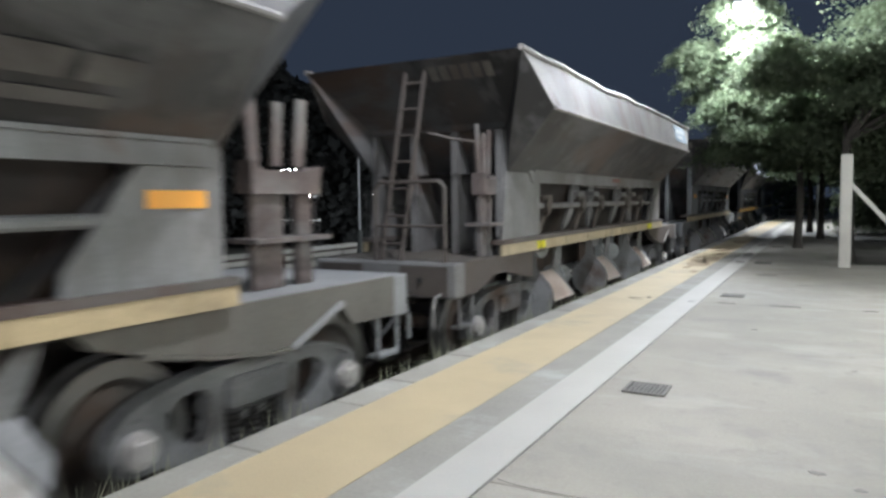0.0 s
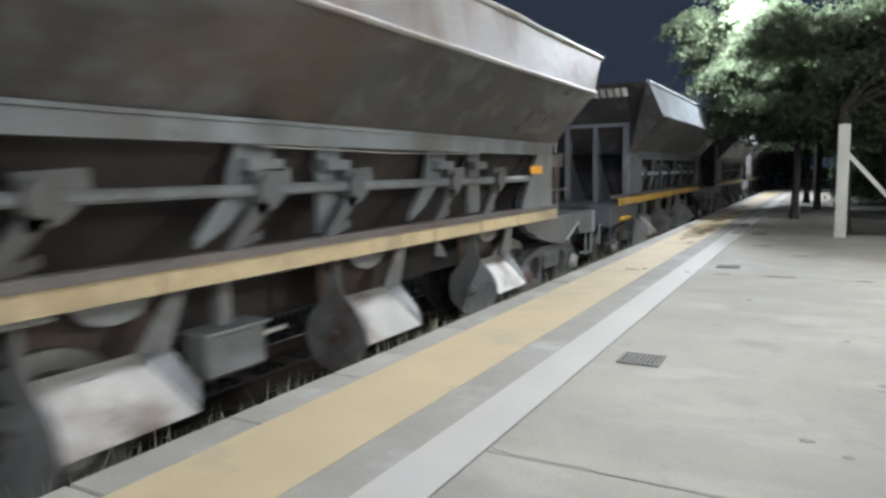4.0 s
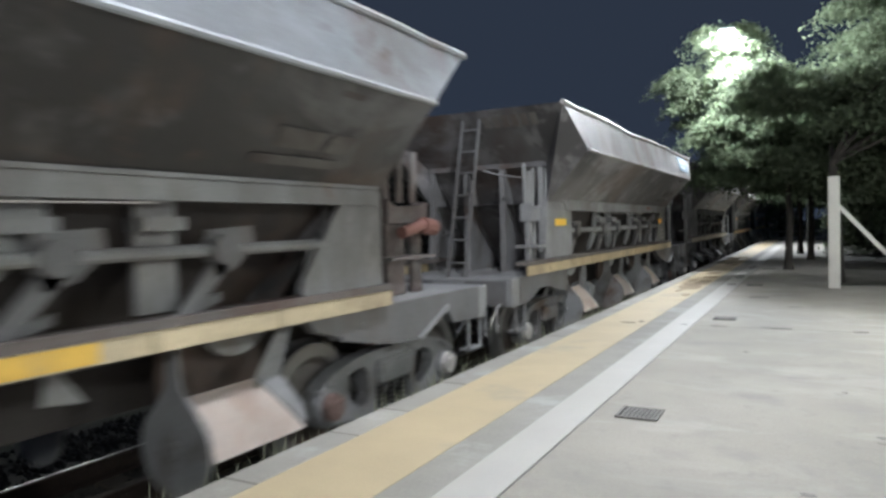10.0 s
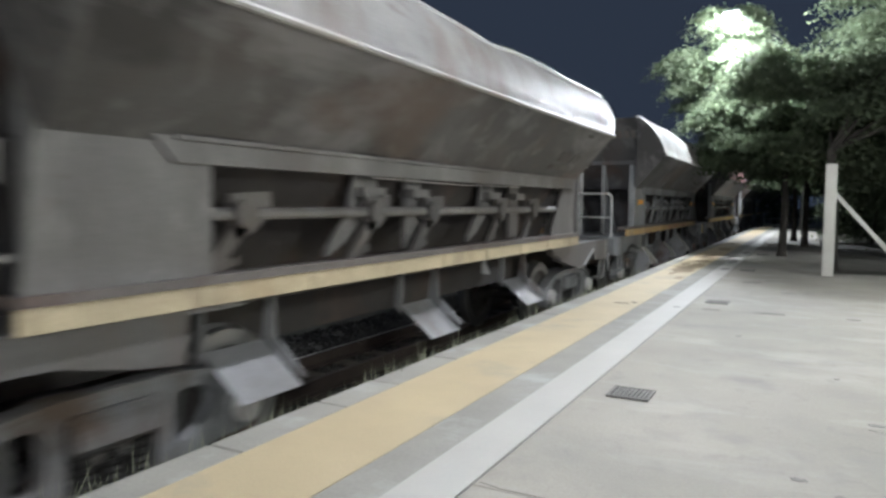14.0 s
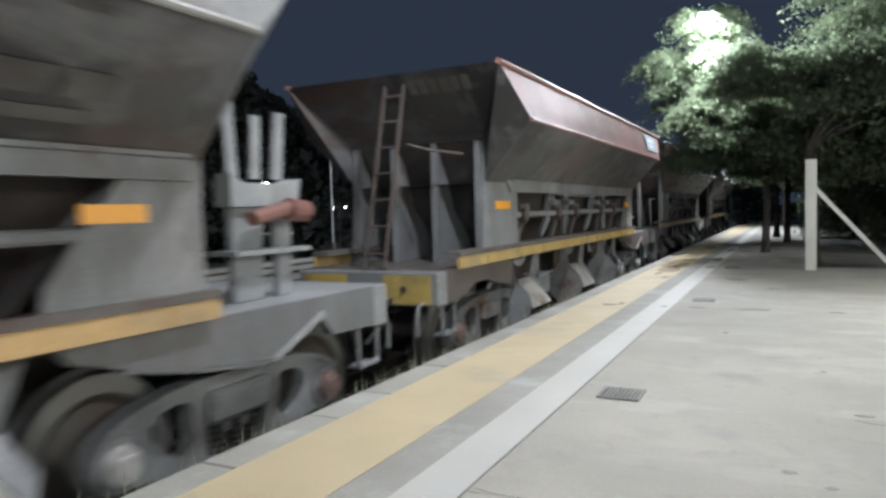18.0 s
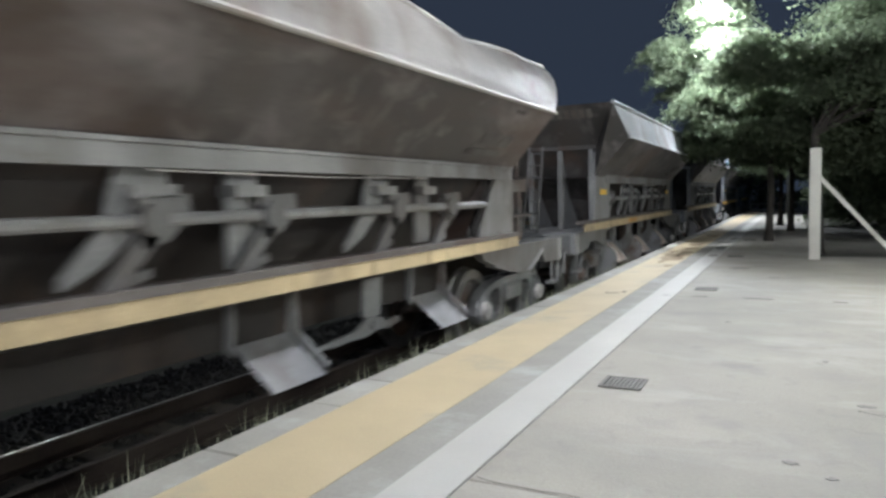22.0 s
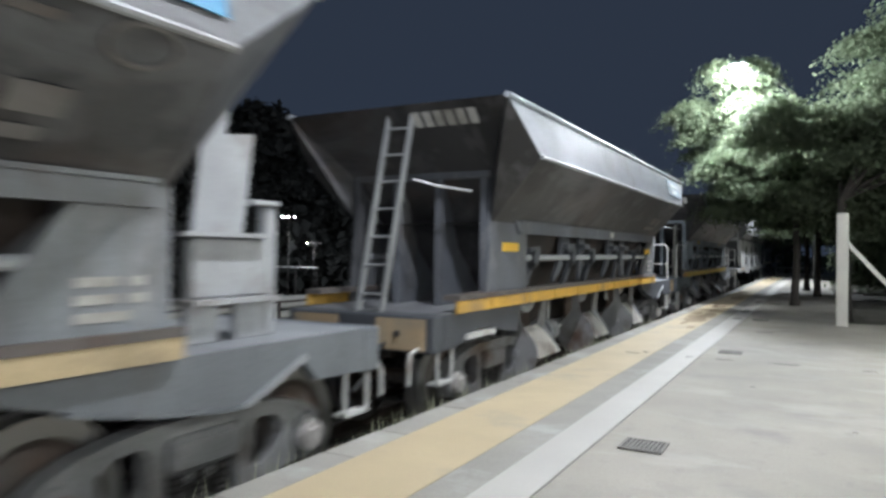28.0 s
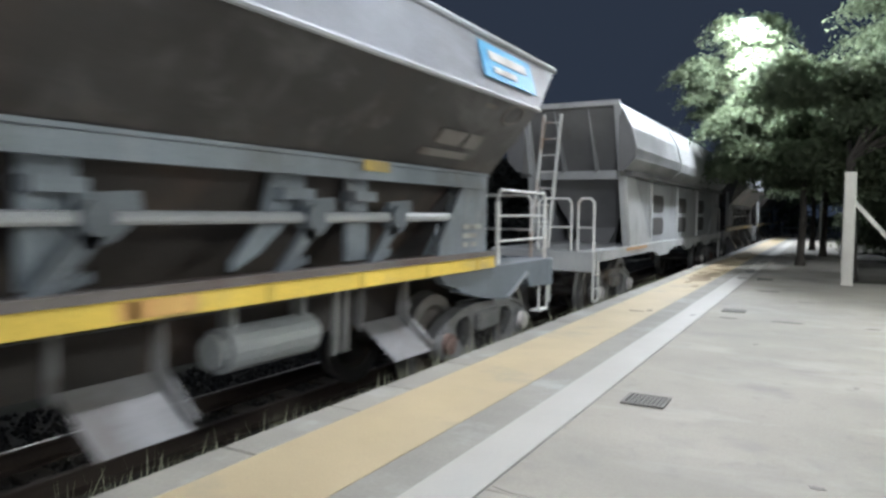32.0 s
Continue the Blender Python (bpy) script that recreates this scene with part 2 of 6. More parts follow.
def sheet(bm, pts, thick, away):
    """A flat plate through pts, thickened along the way `away`."""
    k = Vector(away).normalized() * thick
    a = [bm.verts.new(p) for p in pts]
    b = [bm.verts.new(Vector(p) + k) for p in pts]
    bm.faces.new(a), bm.faces.new(b[::-1])
    for i in range(len(pts)):
        j = (i + 1) % len(pts)
        bm.faces.new((a[i], b[i], b[j], a[j]))
    bmesh.ops.recalc_face_normals(bm, faces=bm.faces)
    return bm


def thing(name, label, category, place=(0, 0, 0), group="", kind=""):
    ob = new(name)
    ob.location = place
    return tagged(ob, label, category, group, kind)


# ---------------------------------------------------------------- platform, ground and track
def setting(name, bm, material, label, category="", kind="structure"):
    ob = part(name, bm, material)
    return tagged(ob, label, category, "", kind)


setting("ground", box(bmnew(), -400, 400, -300, 600, -1.3, -0.85), M_GROUND, "dark earth and patchy grass around the station", "ground")
setting("track_bed", box(bmnew(), -3.9, -0.03, -60, 160, -0.86, -0.74), M_BALLAST, "dark soil and ballast under the track", "track bed")

LINE_Y0, LINE_Y1 = -14.0, 40.0
platform = thing("platform_floor", "worn concrete station platform with painted edge lines", "platform", kind="structure")
part("platform_body", box(bmnew(), 0.02, 6.5, LINE_Y0, 13.7, -0.846, -0.06), M_CONCRETE, platform)
part("platform_body", box(bmnew(), 0.02, 2.75, 13.7, LINE_Y1, -0.846, -0.06), M_CONCRETE, platform)
setting("side_ground", box(bmnew(), 2.76, 60, 13.71, 45, -0.845, -0.05), M_EARTH, "bare dusty earth beside the platform behind the fence", "ground")
setting("side_ground", box(bmnew(), 6.51, 60, -60, 13.7, -0.845, -0.05), M_EARTH, "bare dusty earth beside the platform", "ground")

# ballast stones along the track: joined small stones
rng = random.Random(3)


def stones(n, x0, x1, y0, y1, z, r0, r1):
    verts, faces = [], []
    for _ in range(n):
        c = Vector((rng.uniform(x0, x1), rng.uniform(y0, y1), z + rng.uniform(-0.01, 0.02)))
        r = rng.uniform(r0, r1)
        k = len(verts)
        for a in ((1, 0, 0), (-1, 0, 0), (0, 1, 0), (0, -1, 0), (0, 0, 0.8), (0, 0, -0.8)):
            verts.append(c + Vector(a) * r + Vector([rng.uniform(-0.3, 0.3) * r for _ in range(3)]))
        for q in ((0, 2, 4), (2, 1, 4), (1, 3, 4), (3, 0, 4), (2, 0, 5), (1, 2, 5), (3, 1, 5), (0, 3, 5)):
            faces.append([k + i for i in q])
    me = bpy.data.meshes.new("ballast_stones")
    me.from_pydata(verts, [], faces)
    me.materials.append(M_BALLAST)
    return tagged(new("ballast_stones", me), "dark dusty ballast stones between the rails", "ballast", "", "stuff")


stones(16000, -3.85, -0.08, 0, 16, -0.735, 0.02, 0.045)
stones(5000, -3.85, -0.1, 16, 34, -0.735, 0.025, 0.05)

track = thing("railway_track", "steel rails on old timber sleepers", "railway track", kind="structure")
for x, head in ((TRACK_X + 0.47, M_RAIL), (TRACK_X - 0.47, M_RAILWEB), (-2.40, M_RAIL)):
    part("rail_head", box(bmnew(), x - 0.034, x + 0.034, -40, 150, RAIL_Z - 0.035, RAIL_Z - 0.002, 0.006), M_RAILWEB, track)
    if head is M_RAIL:
        part("running_band", box(bmnew(), x - 0.009, x + 0.011, -40, 150, RAIL_Z - 0.0018, RAIL_Z + 0.001), head, track, "polished running band of the rail")
    part("rail_web", prism(bmnew(), ((x - 0.065, RAIL_Z - 0.15), (x + 0.065, RAIL_Z - 0.15), (x + 0.065, RAIL_Z - 0.135), (x + 0.01, RAIL_Z - 0.12), (x + 0.01, RAIL_Z - 0.036), (x - 0.01, RAIL_Z - 0.036), (x - 0.01, RAIL_Z - 0.12), (x - 0.065, RAIL_Z - 0.135)), "y", -40, 150), M_RAILWEB, track)
sleeper_mesh = None
for i in range(110):
    y = -8 + i * 0.62
    if sleeper_mesh is None:
        ob = part("sleeper", box(bmnew(), -1.2, 1.2, -0.11, 0.11, -0.12, 0.0, 0.01), M_SLEEPER, track)
        sleeper_mesh = ob.data
    else:
        ob = new("sleeper", sleeper_mesh)
        ob.parent = track
    ob.location = (-1.58, y, RAIL_Z - 0.152)


# ---------------------------------------------------------------- wagons
LEN = 10.4
R_WHEEL = 0.45


def paint(name, color, rust=0.2, rustcol=(0.108, 0.086, 0.071), rough=0.55, layers=()):
    return mat(name, color, rough, vary=0.36, scale=1.3, stain=rustcol, amount=rust, streak=True, bump=0.12, fine=50, layers=layers)


M_BOGIE = mat("bogie_grimy_steel", (0.235, 0.235, 0.24), 0.62, 0.2, vary=0.35, scale=4, stain=(0.10, 0.07, 0.05), amount=0.35)
M_BLACKBOGIE = mat("bogie_black_paint", (0.085, 0.088, 0.095), 0.5, 0.1, vary=0.3, scale=4, stain=(0.12, 0.09, 0.07), amount=0.2)
# Near-black: shade of the bogie's openings put into the spring colour.
M_SPRING = mat("blackened_spring_steel", (0.03, 0.028, 0.026), 0.95, 0.0, vary=0.3)
M_WHEEL = mat("wheel_steel", (0.115, 0.105, 0.098), 0.6, 0.4, vary=0.35, scale=4, stain=(0.11, 0.065, 0.045), amount=0.4)
M_TREAD = mat("polished_wheel_tread", (0.27, 0.265, 0.26), 0.36, 0.75, vary=0.15)
# Darkened so that the deep shade under the hopper is in the colour.
M_SHADOWED = mat("shaded_hopper_underside", (0.04, 0.034, 0.031), 0.8, vary=0.3, scale=2, stain=(0.065, 0.045, 0.035), amount=0.3)
M_SHIELD = mat("chute_shield_worn_steel", (0.76, 0.74, 0.69), 0.5, 0.1, vary=0.25, scale=3, stain=(0.24, 0.14, 0.09), amount=0.3)
M_SALMON = mat("chute_shield_primer", (0.80, 0.70, 0.63), 0.55, 0.05, vary=0.2, scale=3, stain=(0.66, 0.49, 0.40), amount=0.3)
M_CHUTE = mat("chute_grimy_steel", (0.28, 0.28, 0.285), 0.65, 0.2, vary=0.3, scale=3, stain=(0.12, 0.08, 0.06), amount=0.3)
M_DULLSHIELD = mat("chute_plate_dull_steel", (0.44, 0.44, 0.45), 0.6, 0.1, vary=0.25, scale=3, stain=(0.3, 0.27, 0.25), amount=0.3)
M_OUTLET = mat("rusty_outlet_plate", (0.085, 0.06, 0.048), 0.8, vary=0.35, scale=3, stain=(0.05, 0.04, 0.035), amount=0.4)
M_RED = mat("red_oxide_cap", (0.22, 0.105, 0.085), 0.6, vary=0.3)
M_REDCAP = mat("worn_red_axle_cap", (0.19, 0.125, 0.108), 0.6, vary=0.3, stain=(0.12, 0.1, 0.09), amount=0.4)
M_CAP = mat("greasy_axle_cap", (0.58, 0.55, 0.53), 0.4, 0.3, vary=0.25)
M_ORANGE = mat("orange_reflective_plate", (0.95, 0.42, 0.05), 0.4, vary=0.05, bump=0, emit=0.0)
M_PALEPLATE = mat("pale_grey_plate", (0.36, 0.37, 0.385), 0.6, vary=0.2, stain=(0.22, 0.2, 0.18), amount=0.35)
M_LEMON = mat("lemon_yellow_paint", (0.9, 0.82, 0.05), 0.5, vary=0.05, bump=0)
M_YPLATE = mat("yellow_reflective_plate", (0.88, 0.54, 0.07), 0.4, vary=0.05, bump=0)
M_BLUE = mat("light_blue_sign", (0.04, 0.24, 0.42), 0.55, vary=0.08, bump=0)
M_MARK = mat("white_marking_paint", (0.62, 0.62, 0.60), 0.6, vary=0.12, stain=(0.35, 0.33, 0.30), amount=0.3, bump=0)
M_DARKPAINT = mat("black_marking_paint", (0.03, 0.03, 0.03), 0.6, vary=0.1, bump=0)
M_FADED = mat("faded_marking_paint", (0.17, 0.16, 0.15), 0.7, vary=0.2, stain=(0.12, 0.10, 0.09), amount=0.4, bump=0)
M_DUSTMARK = mat("dusty_faint_marking", (0.12, 0.112, 0.105), 0.8, vary=0.3, stain=(0.07, 0.06, 0.055), amount=0.5, bump=0)
M_STENCIL = mat("worn_stencil_paint", (0.46, 0.45, 0.43), 0.7, vary=0.2, stain=(0.25, 0.23, 0.2), amount=0.4, bump=0)
M_LETTERING = mat("pale_faded_lettering", (0.36, 0.37, 0.37), 0.8, vary=0.2, bump=0)
M_SHAFT = mat("grey_painted_shaft", (0.40, 0.42, 0.44), 0.5, vary=0.15)
M_HANDRAIL = mat("white_painted_handrail", (0.62, 0.62, 0.60), 0.5, vary=0.12, stain=(0.30, 0.20, 0.14), amount=0.2)


def bogie(wagon, yc, wheels, cast=None):
    h = 0.865
    cast = cast or M_BOGIE
    b = part("bogie", box(bmnew(), -0.95, 0.95, yc - 0.16, yc + 0.16, 0.37, 0.63, 0.02), M_BOGIE, wagon, "grimy cast steel bogie")
    for s in (-1, 1):
        bm = bmnew()
        x0, x1 = (0.88, 0.98) if s > 0 else (-0.98, -0.88)
        # one arched casting with two rounded windows and the spring nest left open
        half = [(0.0, 0.76), (0.32, 0.758), (0.55, 0.735), (0.76, 0.695), (0.89, 0.645), (0.98, 0.58), (1.02, 0.50), (1.02, 0.41), (0.97, 0.325), (0.86, 0.29), (0.75, 0.295), (0.63, 0.285), (0.48, 0.215), (0.33, 0.17), (0.15, 0.155), (0.0, 0.155)]
        loops = [half + [(-p, z) for p, z in half[-2:0:-1]]]
        side = [(0.36, 0.59), (0.355, 0.44), (0.39, 0.36), (0.46, 0.345), (0.57, 0.41), (0.645, 0.50), (0.65, 0.57), (0.59, 0.625), (0.47, 0.65), (0.39, 0.635)]
        loops += [side, [(-p, z) for p, z in side], [(-0.24, 0.25), (0.24, 0.25), (0.255, 0.28), (0.255, 0.62), (0.22, 0.655), (-0.22, 0.655), (-0.255, 0.62), (-0.255, 0.28)]]
        for pts in loops:
            ring = [bm.verts.new((x0, yc + p, z)) for p, z in pts]
            for i, v in enumerate(ring):
                bm.edges.new((v, ring[i - 1]))
        bmesh.ops.triangle_fill(bm, use_beauty=True, edges=bm.edges[:])
        grown = bmesh.ops.extrude_face_region(bm, geom=bm.faces[:])["geom"]
        bmesh.ops.translate(bm, verts=[v for v in grown if isinstance(v, bmesh.types.BMVert)], vec=(x1 - x0, 0, 0))
        bmesh.ops.recalc_face_normals(bm, faces=bm.faces)
        # flange along the upper edge and round bosses over the axle ends
        top = [(p, z) for p, z in loops[0] if z > 0.57]
        top.sort()
        for (p, z), (q, y_) in zip(top, top[1:]):
            prism(bm, [(yc + p, z - 0.002), (yc + q, y_ - 0.002), (yc + q, y_ - 0.035), (yc + p, z - 0.035)], "x", *((x1 - 0.01, x1 + 0.03) if s > 0 else (x0 - 0.03, x0 + 0.01)))
        for a in (-h, h):
            rod(bm, (s * 0.96, yc + a, R_WHEEL), (s * 1.005, yc + a, R_WHEEL), 0.155, 18, 0.14)
        part("side_frame", bm, cast, b)
        for a in (-0.15, 0.0, 0.15):
            sp = bmnew()
            rings = [[sp.verts.new((s * 0.93 + rr * math.cos(0.785 * q), yc + a + rr * math.sin(0.785 * q), 0.275 + k * 0.0195)) for q in range(8)] for k, rr in enumerate([0.05, 0.064] * 5)]
            for p, q in zip(rings, rings[1:]):
                for i in range(8):
                    sp.faces.new((p[i], p[(i + 1) % 8], q[(i + 1) % 8], q[i]))
            part("coil_spring", sp, M_SPRING, b)
        bs = bmnew()
        box(bs, min(s * 0.91, s * 1.04), max(s * 0.91, s * 1.04), yc - 0.255, yc + 0.255, 0.47, 0.668, 0.03)
        part("bolster_end", bs, cast, b)
        for a in (-h, h):
            cap = bmnew()
            rod(cap, (s * 0.98, yc + a, R_WHEEL), (s * 1.06, yc + a, R_WHEEL), 0.105, 14, 0.095)
            rod(cap, (s * 1.059, yc + a, R_WHEEL), (s * 1.075, yc + a, R_WHEEL), 0.055, 10, 0.05)
            for k in range(3):
                an = k * 2.094 + 0.5
                rod(cap, (s * 1.055, yc + a + 0.075 * math.cos(an), R_WHEEL + 0.075 * math.sin(an)), (s * 1.073, yc + a + 0.075 * math.cos(an), R_WHEEL + 0.075 * math.sin(an)), 0.016, 6)
            part("axle_cap", cap, M_CAP if rng.random() < 0.75 else M_REDCAP, b)
    for a in (-h, h):
        ws = rod(bmnew(), (-0.97, 0, 0), (0.97, 0, 0), 0.075, 12)
        w = part("wheelset", ws, M_WHEEL, wagon)
        w.location = (0, yc + a, R_WHEEL)
        for s in (-1, 1):
            wh = bmnew()
            prof = [(0.05, 0.86), (0.12, 0.86), (0.135, 0.80), (0.16, 0.775), (0.30, 0.76), (0.346, 0.79), (0.346, 0.69), (0.30, 0.72), (0.16, 0.71), (0.13, 0.66), (0.05, 0.66)]
            rings = [[wh.verts.new((s * x, r * math.cos(2 * math.pi * i / 24), r * math.sin(2 * math.pi * i / 24))) for i in range(24)] for r, x in prof]
            for p, q in zip(rings, rings[1:] + rings[:1]):
                for i in range(24):
                    wh.faces.new((p[i], p[(i + 1) % 24], q[(i + 1) % 24], q[i]))
            bmesh.ops.recalc_face_normals(wh, faces=wh.faces)
            part("wheel_disc", wh, M_WHEEL, w)
            rim = bmnew()
            n = 32
            prof = [(0.345, 0.80), (R_WHEEL - 0.005, 0.80), (R_WHEEL, 0.79), (R_WHEEL + 0.002, 0.72), (R_WHEEL + 0.026, 0.70), (R_WHEEL + 0.022, 0.675), (0.345, 0.675)]
            rings = [[rim.verts.new((s * x, r * math.cos(2 * math.pi * i / n), r * math.sin(2 * math.pi * i / n))) for i in range(n)] for r, x in prof]
            for p, q in zip(rings, rings[1:] + rings[:1]):
                for i in range(n):
                    rim.faces.new((p[i], p[(i + 1) % n], q[(i + 1) % n], q[i]))
            bmesh.ops.recalc_face_normals(rim, faces=rim.faces)
            part("tyre", rim, M_TREAD, w, "polished steel tyre")
        wheels.append((w, yc + a))
    return b


def chute(wagon, y0, scheme):
    """Discharge chute under the hopper: on most wagons a curved shield between a round leading cheek and a tapering trailing one; on a few a flat plate on straps."""
    disc = scheme["cheeks"]
    y1 = y0 + (0.53 if disc else 0.52)
    skew = 0.19 if disc else 0.0
    prof = [(1.075, 0.815), (1.13, 0.76), (1.19, 0.69), (1.25, 0.60), (1.295, 0.525), (1.31, 0.49)] if disc else [(0.98, 0.80), (1.14, 0.67), (1.30, 0.54)]
    lay = lambda v: (prof[0][1] - v) / (prof[0][1] - prof[-1][1])
    bare = (scheme["name"], round(y0, 1)) in (("w_d", 4.5), ("w_i", 6.7))
    for s in (-1, 1):
        bm = bmnew()
        grid = [[bm.verts.new((s * x, y + f_ * skew * lay(z), z)) for y, f_ in ((y0, 0.0), ((y0 + y1) / 2, 0.5), (y1, 1.0))] for x, z in (prof[:3] if bare else prof)]
        for a, b in zip(grid, grid[1:]):
            for i in range(2):
                bm.faces.new((a[i], a[i + 1], b[i + 1], b[i]))
        bmesh.ops.solidify(bm, geom=bm.faces, thickness=0.016)
        bmesh.ops.recalc_face_normals(bm, faces=bm.faces)
        c = part("chute_shield", bm, M_CHUTE if bare else scheme["shield"], wagon, "worn ballast chute shield", smooth=disc)
        ck = bmnew()
        if disc:
            pts = [(s * (1.035 + 0.265 * math.cos(q)), 0.535 + 0.265 * math.sin(q)) for q in [math.radians(k) for k in range(-236, 57, 13)]]
            pts += [(s * 1.09, 0.87), (s * 1.06, 1.12), (s * 0.98, 1.12), (s * 0.97, 0.87)]
        else:
            pts = [(s * 0.94, 0.79), (s * 1.0, 0.74), (s * 1.02, 0.9), (s * 1.02, 1.12), (s * 0.96, 1.12), (s * 0.95, 0.9)]
        prism(ck, pts, "y", y0 - 0.028, y0 - 0.006)
        part("chute_cheek", ck, M_CHUTE, c)
        if disc:
            part("pivot_boss", rod(bmnew(), (s * 1.035, y0 - 0.05, 0.535), (s * 1.035, y0 - 0.029, 0.535), 0.045, 12), M_CHUTE, c)
            # trailing cheek, a bent plate from the shield's edge up to its hanger
            ck = bmnew()
            V = lambda x, y, z: ck.verts.new((s * x, y, z))
            a_, b_, c_, d_, e_, m_ = V(1.075, y1 + 0.006, 0.81), V(1.30, y1 + skew + 0.012, 0.50), V(1.20, y1 + skew + 0.10, 0.60), V(1.07, y1 + 0.37, 1.12), V(1.04, y1 + 0.29, 1.12), V(1.10, y1 + 0.20, 0.80)
            for q in ((a_, b_, m_), (b_, c_, m_), (a_, m_, e_), (m_, d_, e_)):
                ck.faces.new(q)
            bmesh.ops.recalc_face_normals(ck, faces=ck.faces)
            bmesh.ops.solidify(ck, geom=ck.faces, thickness=0.018)
            part("chute_cheek", ck, M_BOGIE, c)
            # rusty outlet plate behind, with a pale round lip under the sill
            part("outlet_plate", box(bmnew(), *sorted((s * 0.84, s * 0.86)), y0 + 0.02, y1 + 0.3, 0.74, 1.1), M_OUTLET, c)
            lip = [(y0 + 0.53 + 0.25 * math.cos(math.radians(q)), 1.11 + 0.16 * math.sin(math.radians(q))) for q in range(180, 361, 15)]
            part("outlet_lip", prism(bmnew(), lip, "x", *sorted((s * 0.93, s * 0.955))), M_PALEPLATE, c)
        else:
            pts = [(s * 0.96, 0.80), (s * 1.30, 0.575), (s * 1.31, 0.60), (s * 1.07, 0.82), (s * 1.06, 1.12), (s * 1.0, 1.12)]
            part("chute_cheek", prism(bmnew(), pts, "y", y1 + 0.004, y1 + 0.024), M_CHUTE, c)


def crank(wagon, y, scheme, wide):
    """Bracket that hangs from the hopper rail, with the shaft's lever block beside it."""
    for s in (-1, 1):
        bm = bmnew()
        xs = (1.08, 1.12) if s > 0 else (-1.12, -1.08)
        if wide > 0.27:
            prism(bm, [(y - 0.02, 1.90), (y + wide, 1.90), (y + wide, 1.70), (y - 0.12, 1.40), (y - 0.34, 1.30), (y - 0.34, 1.36), (y - 0.1, 1.60)], "x", *xs)
        else:
            prism(bm, [(y, 1.90), (y + wide, 1.90), (y + wide, 1.30), (y, 1.30)], "x", *xs)
        box(bm, *((1.06, 1.2) if s > 0 else (-1.2, -1.06)), y, y + wide, 1.72, 1.79)
        part("shaft_bracket", bm, scheme["plate"], wagon)


def lever(wagon, y, scheme):
    for s in (-1, 1):
        cr = bmnew()
        xs = (1.16, 1.20) if s > 0 else (-1.20, -1.16)
        rod(cr, (s * 1.12, y, 1.61), (s * 1.25, y, 1.61), 0.085, 12)
        prism(cr, [(y - 0.08, 1.72), (y + 0.24, 1.74), (y + 0.26, 1.62), (y + 0.1, 1.50), (y - 0.06, 1.46)], "x", *xs)
        prism(cr, [(y - 0.04, 1.56), (y + 0.06, 1.52), (y - 0.28, 1.20), (y - 0.36, 1.24)], "x", *xs)
        prism(cr, [(y - 0.30, 1.28), (y - 0.36, 1.20), (y + 0.02, 1.32), (y + 0.02, 1.37)], "x", *((1.125, 1.155) if s > 0 else (-1.155, -1.125)))
        lv = part("crank_lever", cr, scheme["frame"], wagon)


INSET = 0.41
ONE_SIDED = ("ladder", "hoop_frame", "rung", "stay", "deck_railing", "control_stand", "shelf", "leg", "valve", "stand_post", "stand_panel", "brake_handwheel", "wheel_post", "gear_box", "bent_pipe", "number_bar", "brake_hose", "air_reservoir", "strap", "control_wire", "brake_pipe", "end_post", "brake_cylinder", "cylinder_head", "piston_rod", "cylinder_bracket")
EXACT = ("end_plate", "pipe_socket", "chute_shield", "chute_cheek", "outlet_plate", "outlet_lip", "pivot_boss")
BOGIE = ("bogie", "side_frame", "coil_spring", "bolster_end", "axle_cap", "wheelset")


def narrow(w):
    """Bring the wagon to its metre-gauge width: every side comes in by the inset, the coupler and the centre sill stay."""
    for ob in w.children_recursive:
        if ob.type != "MESH":
            continue
        name = ob.name.split(".")[0]
        co = np.empty(len(ob.data.vertices) * 3)
        ob.data.vertices.foreach_get("co", co)
        x = co[0::3].copy()
        a = np.abs(x)
        if name in ONE_SIDED:
            x = x - INSET
        elif name in EXACT:
            x = np.sign(x) * (a - INSET)
        elif name in BOGIE:
            x = np.sign(x) * np.where(a > 0.7, a - 0.36, a * 0.34 / 0.7)
        elif name in ("wheel_disc", "tyre"):
            x = np.sign(x) * (a - 0.30)
        elif name not in ("coupler", "centre_sill"):
            x = np.sign(x) * np.where(a > 0.8, a - INSET, np.where(a > 0.15, 0.15 + (a - 0.15) * 0.24 / 0.65, a))
        co[0::3] = x
        ob.data.vertices.foreach_set("co", co)
        ob.data.update()


def bars(bm, s, x, y0, y1, z0, z1, rows, seed):
    """Writing too worn to read: plain bars on the side of the wagon, 5 mm proud."""
    r = random.Random(seed)
    h = (z1 - z0) / rows
    for i in range(rows):
        y = y0
        while y < y1 - 0.05:
            w = min(r.uniform(0.08, 0.3), y1 - y)
            box(bm, *sorted((s * x, s * (x + 0.004))), y, y + w, z0 + i * h, z0 + i * h + h * 0.55)
            y += w + r.uniform(0.03, 0.06)
    return bm


